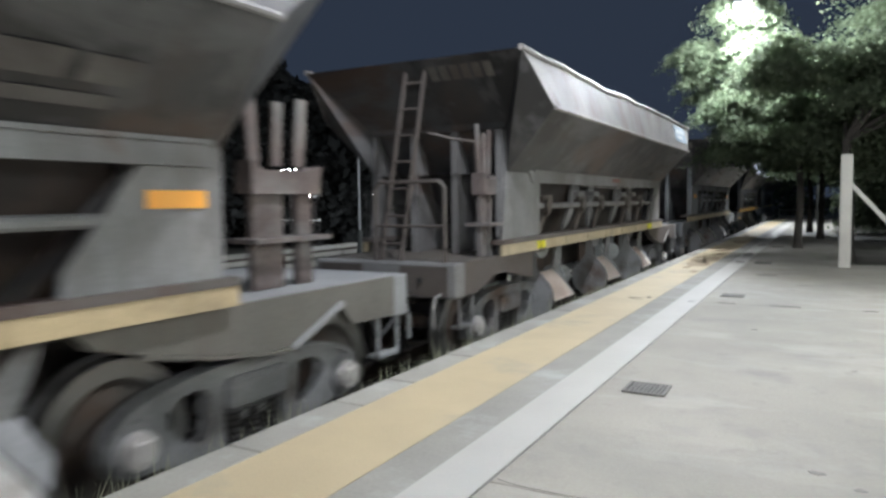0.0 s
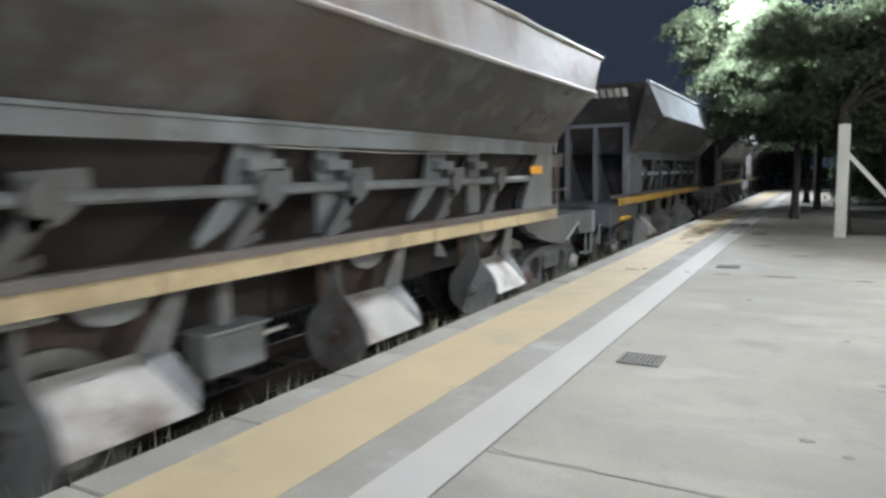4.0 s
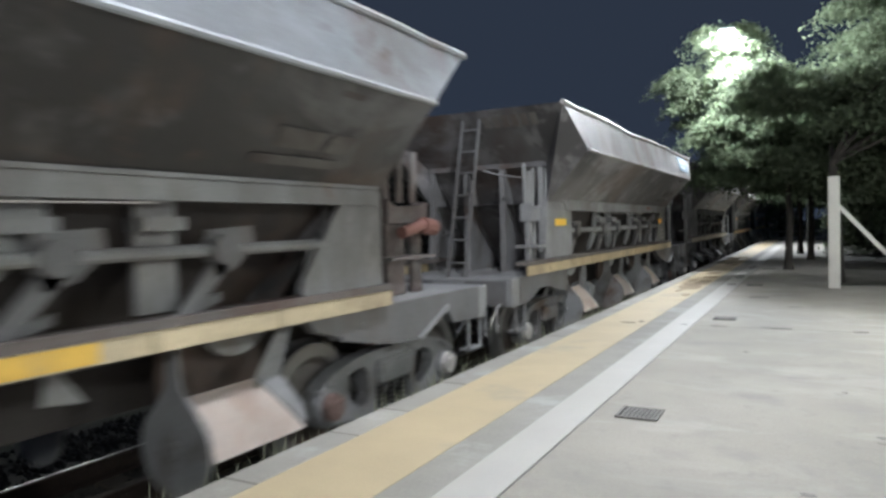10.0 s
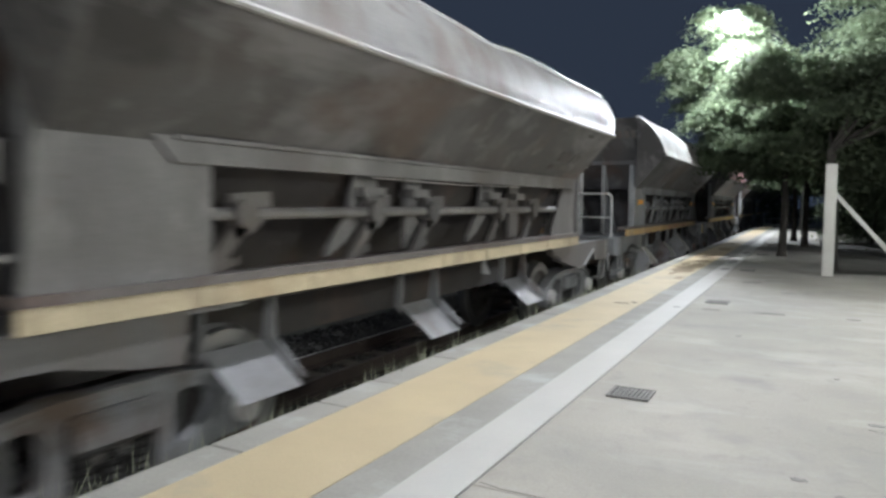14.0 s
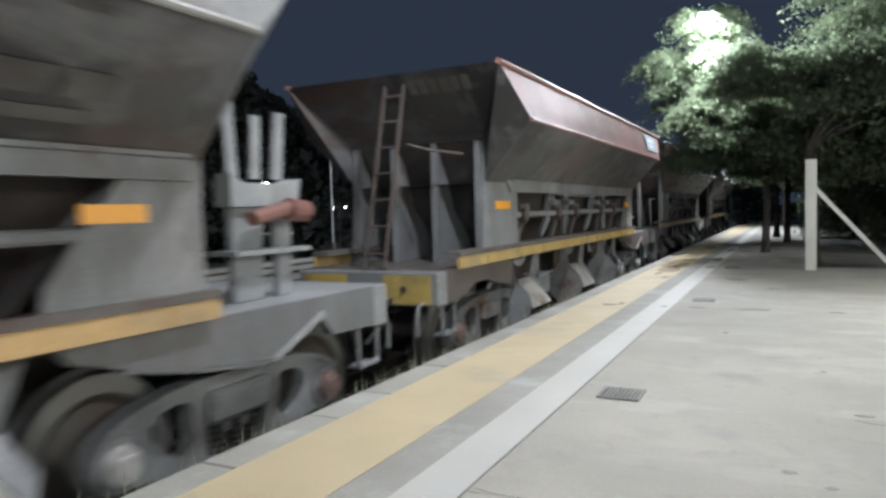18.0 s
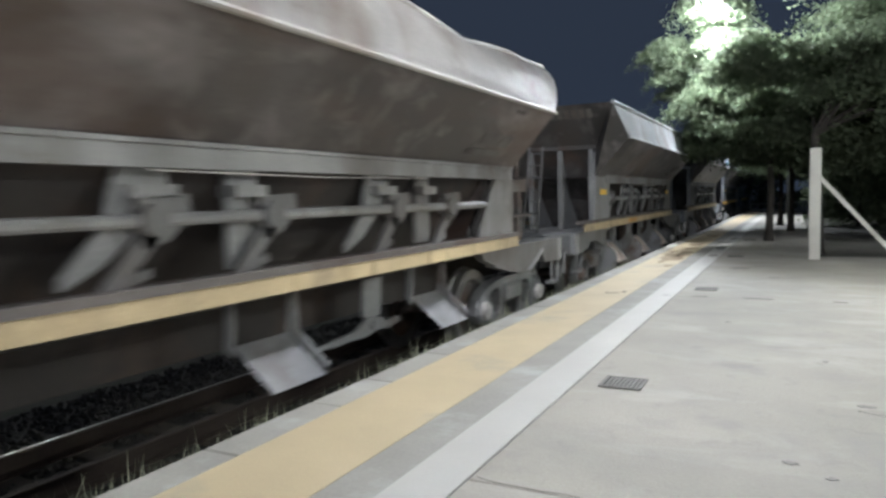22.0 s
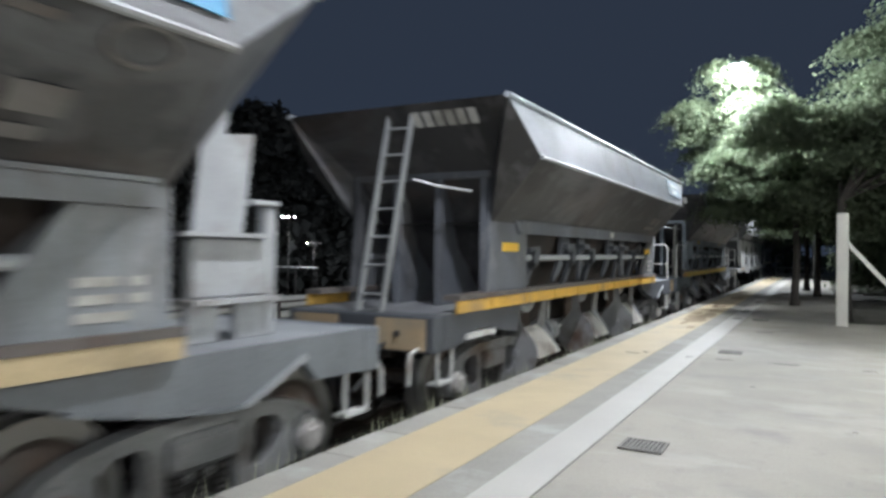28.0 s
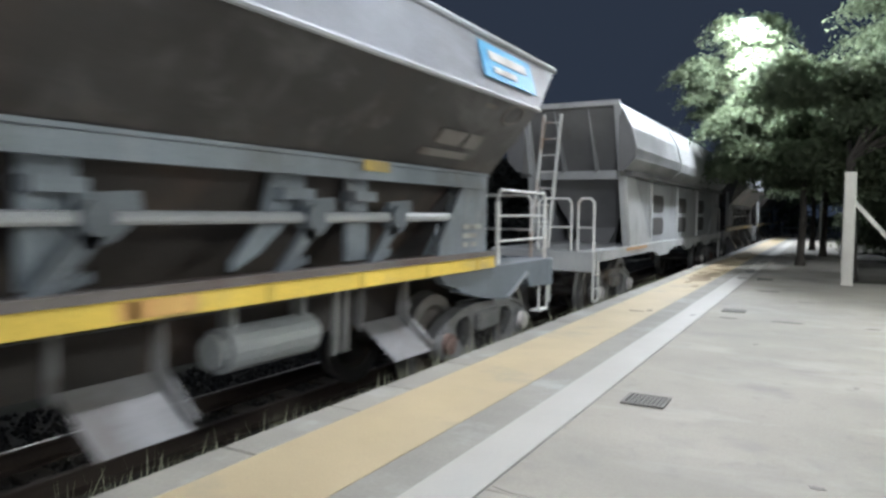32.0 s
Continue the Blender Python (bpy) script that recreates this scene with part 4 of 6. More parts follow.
def brake_stand(w, y, material, x=0.9, valve=False, pale=False, slim=False):
    """Control stand: a broad panel and a lower leg on the deck, a shelf, and upright plates on top; slim at the corner of the front deck."""
    k = 0.42 if slim else 1.0
    Y = lambda v: y + v * k
    if pale:
        # two tiers: legs and a low shelf, a broad panel, a second shelf, and upright plates above
        M, top = material, M_PALEPLATE if y > 5 else material
        st = part("control_stand", box(bmnew(), x - 0.05, x + 0.05, y - 0.4, y + 0.2, 1.39, 1.74, 0.01), M, w, "two-tier control stand of pale plates")
        part("shelf", box(bmnew(), x - 0.15, x + 0.13, y - 0.46, y + 0.24, 1.355, 1.385), M, st)
        part("shelf", box(bmnew(), x - 0.13, x + 0.13, y - 0.52, y + 0.16, 1.745, 1.77), M, st)
        part("leg", box(bmnew(), x - 0.03, x + 0.03, y - 0.42, y - 0.18, 1.126, 1.353, 0.008), M, st)
        part("leg", box(bmnew(), x - 0.03, x + 0.03, y - 0.04, y + 0.22, 1.126, 1.353, 0.008), M, st)
        part("stand_panel", prism(bmnew(), [(y - 0.36, 1.772), (y + 0.03, 1.772), (y + 0.12, 2.40), (y - 0.3, 2.34)], "x", x - 0.03, x + 0.0), top, st)
        part("stand_post", box(bmnew(), x - 0.05, x + 0.04, y + 0.2, y + 0.29, 1.126, 1.95, 0.01), M, st)
        part("shelf", box(bmnew(), x - 0.06, x + 0.06, y + 0.06, y + 0.3, 1.952, 1.985, 0.006), M, st)
        for v, t, h in ((-0.29, -0.11, 0.22), (-0.15, 0.05, 0.29)) if y > 5 else ():
            part("stand_post", prism(bmnew(), [(y + v - 0.07, 2.36), (y + v + 0.06, 2.36), (y + v + 0.06 + t, 2.36 + h), (y + v - 0.06 + t, 2.36 + h)], "x", x - 0.052, x - 0.032), top, st)
        return
    st = part("control_stand", prism(bmnew(), [(Y(-0.3), 1.74), (Y(0.34), 1.74), (Y(0.38), 1.93), (Y(0.2), 1.89), (Y(-0.18), 1.89), (Y(-0.3), 1.95)], "x", x - 0.07, x + 0.07), material, w, "control stand on the end deck")
    part("shelf", box(bmnew(), x - 0.14, x + 0.14, Y(-0.34), Y(0.38), 1.43, 1.46), material, st)
    part("stand_panel", box(bmnew(), x - 0.03, x + 0.03, Y(-0.26), Y(0.02), 1.126, 1.738, 0.008), material, st)
    part("leg", box(bmnew(), x - 0.03, x + 0.03, Y(0.16), Y(0.31), 1.126, 1.738, 0.008), material, st)
    if valve:
        bm = bmnew()
        rod(bm, (x + 0.14, y - 0.2, 1.66), (x + 0.14, y + 0.22, 1.74), 0.05, 10)
        rod(bm, (x + 0.14, y + 0.15, 1.72), (x + 0.14, y + 0.34, 1.70), 0.075, 10)
        part("valve", bm, M_RED, st, "red oxide painted valve")
    for v, t, h, wd in ((-0.2, 0.03, 0.5, 0.075), (0.0, -0.02, 0.42, 0.07), (0.2, -0.05, 0.46, 0.08)):
        wd = wd * (k if slim else 0.62)
        bm = bmnew()
        prism(bm, [(Y(v) - wd, 1.921), (Y(v) + wd, 1.921), (Y(v) + wd - t, 1.92 + h), (Y(v) - wd - t, 1.92 + h)], "x", x - 0.02 + 0.05 * v, x + 0.005 + 0.05 * v)
        part("stand_post", bm, material, st)


def handwheel(w, y, material):
    bm = bmnew()
    n = 20
    c = Vector((0.65, y - 0.08, 2.24))
    turn = Vector((math.cos(0.5), math.sin(0.5), 0))
    pipe(bm, [c + turn * 0.185 * math.cos(2 * math.pi * i / n) + Vector((0, 0, 0.185 * math.sin(2 * math.pi * i / n))) for i in range(n + 1)], 0.018, 6)
    for k in range(5):
        a = 2 * math.pi * k / 5
        rod(bm, c, c + turn * 0.185 * math.cos(a) + Vector((0, 0, 0.185 * math.sin(a))), 0.013, 6)
    rod(bm, c + Vector((0, -0.02, 0)), c + Vector((0, 0.16, 0)), 0.03, 8)
    hw = part("brake_handwheel", bm, material, w, "brake handwheel on its post")
    for x0, x1 in ((0.20, 0.29), (0.41, 0.47), (0.53, 0.60)):
        part("wheel_post", box(bmnew(), x0, x1, y + 0.03, y + 0.1, 1.126, 1.998), material, hw)
    bm = box(bmnew(), 0.21, 0.58, y + 0.02, y + 0.11, 2.0, 2.26, 0.01)
    rod(bm, (0.56, y + 0.03, 2.24), (0.66, y - 0.06, 2.24), 0.07, 10)
    part("gear_box", bm, material, hw)
    part("bent_pipe", pipe(bmnew(), [(0.24, y + 0.06, 2.25), (0.21, y + 0.06, 2.42), (0.12, y + 0.06, 2.72), (0.15, y + 0.06, 2.75), (0.50, y + 0.06, 2.74)], 0.022), material, hw)
    part("bent_pipe", pipe(bmnew(), [(0.44, y + 0.06, 2.25), (0.43, y + 0.06, 2.38), (0.50, y + 0.06, 2.68), (0.54, y + 0.06, 2.76), (0.76, y + 0.06, 2.66), (0.82, y + 0.06, 2.70)], 0.025), material, hw)


def extras(w, scheme):
    e = scheme["extras"]
    if "lean" in e:
        ladder(w, scheme, "lean")
    if "hoop" in e:
        ladder(w, scheme, "hoop")
    if "bent" in e:
        ladder(w, scheme, "bent")
    if "rail_front" in e:
        railing(w, 0.08, 1, scheme["ladder_paint"], ((0.30, 1.05),))
    if "rails_front" in e:
        railing(w, 0.08, 1, M_HANDRAIL, ((0.0, 0.62),))
        side_railing(w, 0.30, 1.25, False)
    if "rails_rear" in e:
        railing(w, LEN - 0.1, -1, M_HANDRAIL, ((0.2, 0.95),))
        side_railing(w, 8.95, LEN - 0.12, True)
    if "grab_side" in e:
        bm = bmnew()
        prism(bm, [(0.40, 1.84), (0.49, 1.84), (0.60, 1.126), (0.50, 1.126)], "x", 1.0, 1.03)
        rod(bm, (1.015, 0.40, 1.83), (1.015, 1.12, 1.83), 0.016, 8)
        part("deck_railing", bm, scheme["plate"], w, "worn flat post with a short handrail")
    if "rail_rear" in e:
        railing(w, LEN - 0.1, -1, M_HANDRAIL, ((0.3, 1.15),))
    if "stand_rear" in e:
        brake_stand(w, 9.28, M_PALEPLATE if scheme["name"] == "w_l" else scheme["stand"], valve=scheme["name"] in ("w_h", "w_e"), pale=scheme["name"] in ("w_d", "w_m", "w_l"))
    if "stand_front" in e:
        if scheme["name"] == "w_n":
            brake_stand(w, 1.15, M_GREYSTAND, x=0.99, pale=True)
        else:
            brake_stand(w, 0.80, scheme["stand"], x=1.1, slim=True)
    if "lean_bar" in e:
        # ladder that leans from the end deck against the hopper's end
        bm, rails = bmnew(), (0.24, 0.55)
        y = 9.50 if scheme["name"] == "w_f" else 9.70
        for x in rails:
            prism(bm, [(y, 1.126), (y + 0.08, 1.126), (y - 0.39, 2.55), (y - 0.47, 2.55)], "x", x - 0.014, x + 0.014)
        ld = part("ladder", bm, M_RUSTSTAND, w, "rusted steel ladder leaning on the end deck")
        for k in range(6):
            q = (k + 0.7) / 6.2
            part("rung", rod(bmnew(), (rails[0], y + 0.04 - 0.47 * q, 1.126 + 1.424 * q), (rails[1], y + 0.04 - 0.47 * q, 1.126 + 1.424 * q), 0.012, 6), M_RUSTSTAND, ld)
    if "tall_posts" in e:
        for y in (9.12, 9.42):
            part("end_post", box(bmnew(), 0.9, 0.98, y, y + 0.09, 1.126, 2.85, 0.01), scheme["stand"], w, "tall dark post on the end deck")
    if "wheel" in e:
        handwheel(w, 0.55, scheme["ladder_paint"])
        for x in (-0.23, 0.0):
            part("end_post", box(bmnew(), x - 0.03, x + 0.03, 0.55, 0.58, 1.126, 2.19 if x < -0.1 else 2.17), M_PALEPLATE, w, "pale flat upright on the end deck")


FLAT = ((1.77, 2.56), (1.64, 3.05))
ROUND = ((1.77, 2.56), (1.745, 2.70), (1.69, 2.85), (1.605, 2.99), (1.495, 3.11), (1.37, 3.19))


def scheme(name, plate, hopper, band, beam, beam_label, hopper_label, band_label, stock=None, label=None, logo=None, dirty=True, rust=0.3, rounded=False, extras=(), stand=None, wavy=0.5, ladder_paint=None, frame=None):
    mean = sum(hopper) / 3
    grey = sum(plate) / 3
    tint = 0.5 if dirty else 0.72
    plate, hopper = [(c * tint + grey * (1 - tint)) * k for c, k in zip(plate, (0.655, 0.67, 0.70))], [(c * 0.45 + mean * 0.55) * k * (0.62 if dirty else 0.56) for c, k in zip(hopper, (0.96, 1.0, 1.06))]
    spots = 0.75 if dirty else 0.25
    rusty = ((0.125, 0.08, 0.06), spots, 2.6, 0.60, 0.70, (1, 0.6, 0.9))
    dust = ([c * 2.2 + 0.012 for c in hopper], 0.8, 0.9, 0.52, 0.64, (1, 0.6, 1.3))
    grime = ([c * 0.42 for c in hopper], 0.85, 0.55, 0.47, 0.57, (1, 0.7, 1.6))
    rain = ([c * 1.7 + 0.01 for c in hopper], 0.6, 3.2, 0.54, 0.64, (1.2, 1.2, 0.22))
    p = paint(name + "_plate_paint", plate, rust * 0.6, layers=(((0.09, 0.08, 0.072), 0.55, 0.8, 0.5, 0.68, (1, 1, 0.6)), ((0.5, 0.49, 0.47), 0.35, 2.0, 0.58, 0.72, (1, 1, 0.5)), rusty))
    f_ = paint(name + "_frame_paint", frame or [c * 0.60 for c in plate], rust)
    marks = {"w_n": [("paint_blotch", 2.3, 2.72, 1.93, 2.005, M_YSTOCK), ("paint_blotch", 6.42, 6.74, 1.93, 2.005, M_YSTOCK), ("rust_blotch", 4.55, 5.0, 1.14, 1.225, M_RUSTY), ("rust_blotch", 0.4, 1.2, 1.14, 1.225, M_RUSTY)],
             "w_k": [("rust_blotch", 3.05, 3.4, 1.99, 2.008, M_RED), ("rust_blotch", 3.36, 4.06, 1.14, 1.225, M_RUSTY)], "w_e": [("paint_blotch", 5.33, 6.12, 1.135, 1.228, M_EDGEYEL)], "w_b": [("paint_blotch", 1.84, 2.08, 1.14, 1.225, M_LEMON), ("paint_blotch", 7.27, 7.6, 1.14, 1.225, M_LEMON), ("rust_blotch", 4.9, 5.3, 1.93, 1.98, M_RED)], "w_f": [("rust_blotch", 6.45, 6.75, 1.93, 1.98, M_RED)],
             "w_h": [("rust_blotch", 4.4 + 0.62 * k, 4.7 + 0.62 * k + 0.1 * (k % 2), 1.145, 1.22, M_RUSTRED) for k in range(5)]}.get(name, [])
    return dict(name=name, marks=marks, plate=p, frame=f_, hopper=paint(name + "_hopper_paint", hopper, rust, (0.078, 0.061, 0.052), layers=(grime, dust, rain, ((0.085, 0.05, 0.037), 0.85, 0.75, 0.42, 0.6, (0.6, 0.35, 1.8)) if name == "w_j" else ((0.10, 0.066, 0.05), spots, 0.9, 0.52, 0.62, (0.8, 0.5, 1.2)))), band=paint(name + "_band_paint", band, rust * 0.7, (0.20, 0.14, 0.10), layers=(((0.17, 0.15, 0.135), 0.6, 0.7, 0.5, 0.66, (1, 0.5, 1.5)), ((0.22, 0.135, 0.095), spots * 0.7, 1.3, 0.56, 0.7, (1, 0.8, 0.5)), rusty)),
                beam=paint(name + "_beam_paint", beam, rust * 0.5, (0.25, 0.17, 0.09), layers=(((0.24, 0.19, 0.13), 0.7, 1.4, 0.52, 0.7, (1, 0.7, 1)),)), flange=M_FLANGE, beam_label=beam_label, hopper_label=hopper_label, band_label=band_label,
                decking=paint(name + "_deck_dust", (0.128, 0.113, 0.102) if name in ("w_b", "w_i") else [c * 0.55 + 0.15 for c in plate], rust * 0.5), stock=stock or f_, label=label, logo=logo, dirty=dirty, profile=ROUND if rounded else FLAT, round=rounded, extras=extras, stand=stand or p, wavy=wavy * 0.6,
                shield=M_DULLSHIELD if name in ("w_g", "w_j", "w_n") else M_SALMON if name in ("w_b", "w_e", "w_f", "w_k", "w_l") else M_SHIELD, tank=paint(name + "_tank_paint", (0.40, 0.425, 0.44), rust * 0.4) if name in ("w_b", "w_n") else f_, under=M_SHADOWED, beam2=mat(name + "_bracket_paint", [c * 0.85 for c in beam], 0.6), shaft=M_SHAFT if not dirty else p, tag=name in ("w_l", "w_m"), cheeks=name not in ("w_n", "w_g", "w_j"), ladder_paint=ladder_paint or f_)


LIGHT, BROWN = (0.42, 0.42, 0.40), (0.10, 0.092, 0.085)
BLUEGREY = (0.33, 0.40, 0.455)
M_FLANGE = mat("grimy_beam_flange", (0.13, 0.115, 0.105), 0.7, vary=0.3, stain=(0.09, 0.06, 0.05), amount=0.4)
M_RUSTY = mat("rusty_orange_paint", (0.55, 0.30, 0.10), 0.6, vary=0.3, stain=(0.62, 0.42, 0.12), amount=0.4)
M_EDGEYEL = mat("patch_of_yellow_paint", (0.70, 0.44, 0.08), 0.6, vary=0.15, stain=(0.4, 0.3, 0.15), amount=0.25)
M_RUSTRED = mat("rusty_red_paint", (0.45, 0.22, 0.15), 0.7, vary=0.35, stain=(0.55, 0.38, 0.2), amount=0.4)
M_YSTOCK = mat("ochre_headstock_plate", (0.50, 0.36, 0.10), 0.6, vary=0.2, stain=(0.2, 0.16, 0.1), amount=0.3)
M_WHITELOGO = mat("washed_out_sign", (0.20, 0.255, 0.29), 0.9, vary=0.15, bump=0)
M_GREYSTAND = mat("worn_grey_stand_plate", (0.25, 0.245, 0.24), 0.65, vary=0.3, stain=(0.15, 0.14, 0.13), amount=0.4)
M_TANPLATE = mat("tan_headstock_plate", (0.46, 0.34, 0.21), 0.6, vary=0.2, stain=(0.3, 0.26, 0.2), amount=0.35)
M_RUSTSTAND = mat("rusted_stand_steel", (0.135, 0.105, 0.097), 0.75, vary=0.5, scale=5, stain=(0.17, 0.165, 0.16), amount=0.5)
YEL, DULL, OCHRE = (0.72, 0.42, 0.07), (0.50, 0.42, 0.28), (0.55, 0.435, 0.26)

SCHEMES = [
    ("weathered grey hopper wagon with pale corner plates", scheme("w_a", LIGHT, BROWN, (0.45, 0.45, 0.46), OCHRE, "faded yellow side beam", "grimy brown hopper", "dull grey upper side", label=M_ORANGE, extras=("stand_rear",), stand=M_RUSTSTAND, frame=(0.135, 0.128, 0.112))),
    ("dirty brown-grey hopper wagon with end railing and ladder", scheme("w_b", (0.34, 0.32, 0.29), BROWN, (0.36, 0.34, 0.32), DULL, "faded cream side beam", "grimy brown hopper", "dusty dented upper side", logo=M_WHITELOGO, rust=0.5, extras=("lean", "rail_front", "stand_front", "lean_bar"), wavy=1.4, stand=M_RUSTSTAND, frame=(0.107, 0.092, 0.084))),
    ("rust-streaked hopper wagon with pale blue corner plates", scheme("w_c", (0.38, 0.41, 0.43), (0.13, 0.11, 0.095), (0.36, 0.34, 0.32), OCHRE, "faded yellow side beam", "grimy brown hopper", "rust-streaked grey upper side", label=M_ORANGE, rust=0.5, extras=("lean", "stand_rear"), wavy=1.0, stand=M_RUSTSTAND)),
    ("repainted slate-grey hopper wagon with bright yellow beam", scheme("w_d", (0.22, 0.24, 0.27), (0.09, 0.08, 0.075), (0.42, 0.45, 0.48), YEL, "bright yellow side beam", "dark hopper", "clean grey upper side", logo=M_BLUE, dirty=False, rust=0.08, extras=("stand_rear",), wavy=0.2)),
    ("weathered grey hopper wagon with bare end wall", scheme("w_e", (0.38, 0.37, 0.35), (0.12, 0.105, 0.095), (0.40, 0.43, 0.46), DULL, "faded cream side beam", "grimy hopper", "dull blue-grey upper side", rust=0.35, extras=("stand_rear",), wavy=0.6, stand=M_RUSTSTAND)),
    ("brown weathered hopper wagon with leaning ladder", scheme("w_f", (0.42, 0.40, 0.375), (0.22, 0.19, 0.17), (0.40, 0.39, 0.38), OCHRE, "faded yellow side beam", "rusty brown hopper", "stained grey upper side", label=M_ORANGE, logo=M_WHITELOGO, rust=0.5, extras=("lean", "stand_front", "lean_bar"), wavy=1.0)),
    ("brown hopper wagon with rounded top and brake handwheel", scheme("w_g", (0.32, 0.28, 0.24), (0.175, 0.145, 0.12), (0.40, 0.39, 0.37), DULL, "faded yellow side beam", "grimy brown hopper", "rounded dusty upper side", rust=0.5, rounded=True, extras=("wheel", "stand_front", "tall_posts"), wavy=1.2, ladder_paint=M_GREYSTAND)),
    ("pale grey hopper wagon with rounded top and hooped ladder", scheme("w_h", (0.42, 0.42, 0.40), (0.16, 0.14, 0.13), (0.46, 0.46, 0.44), (0.55, 0.36, 0.16), "rusty ochre side beam", "dusty hopper", "rounded pale upper side", label=M_ORANGE, rust=0.4, rounded=True, extras=("hoop", "rail_front", "stand_rear"), wavy=0.6, ladder_paint=M_HANDRAIL)),
    ("grey hopper wagon with faded red upper side", scheme("w_i", (0.36, 0.36, 0.34), (0.12, 0.105, 0.095), (0.33, 0.165, 0.142), (0.52, 0.36, 0.12), "dull yellow side beam", "grimy hopper", "faded red upper side", stock=M_YSTOCK, label=M_ORANGE, logo=M_WHITELOGO, rust=0.3, extras=("lean", "stand_rear"), wavy=0.5, stand=M_RUSTSTAND, frame=(0.11, 0.088, 0.078))),
    ("tan worn hopper wagon with rounded dented top", scheme("w_j", (0.50, 0.47, 0.43), (0.215, 0.15, 0.12), (0.44, 0.42, 0.39), OCHRE, "faded yellow side beam", "rust-brown hopper", "rounded dented upper side", rust=0.55, rounded=True, extras=("grab_side", "stand_rear"), wavy=1.4, stand=M_RUSTSTAND)),
    ("rust-stained grey hopper wagon with yellow reflectors", scheme("w_k", (0.40, 0.39, 0.37), (0.14, 0.11, 0.09), (0.40, 0.42, 0.43), OCHRE, "faded yellow side beam", "grimy brown hopper", "stained grey upper side", label=M_YPLATE, rust=0.45, extras=("lean", "stand_rear"), wavy=0.6)),
    ("clean grey hopper wagon with upright ladder", scheme("w_l", (0.39, 0.425, 0.45), (0.12, 0.115, 0.11), (0.44, 0.46, 0.48), OCHRE, "dull yellow side beam", "dark grey hopper", "clean grey upper side", logo=M_BLUE, dirty=False, rust=0.15, extras=("bent", "stand_rear"), wavy=0.3, ladder_paint=M_HANDRAIL)),
    ("slate-grey repainted hopper wagon with yellow reflectors", scheme("w_m", (0.20, 0.215, 0.24), (0.10, 0.09, 0.085), (0.38, 0.41, 0.44), YEL, "bright yellow side beam", "dark grey hopper", "grey upper side", stock=M_TANPLATE, label=M_YPLATE, logo=M_WHITELOGO, dirty=False, rust=0.08, extras=("lean", "stand_rear", "rail_rear"), wavy=0.4, ladder_paint=M_GALV)),
    ("blue-grey repainted hopper wagon with white railings", scheme("w_n", BLUEGREY, (0.10, 0.085, 0.08), (0.42, 0.44, 0.47), (0.70, 0.50, 0.08), "bright yellow side beam", "dark hopper", "clean light-grey upper side", stock=M_TANPLATE, logo=M_BLUE, dirty=False, rust=0.08, extras=("lean", "rails_front", "rails_rear", "stand_front"), wavy=0.2, ladder_paint=M_GALV)),
]


LEN2 = 13.05


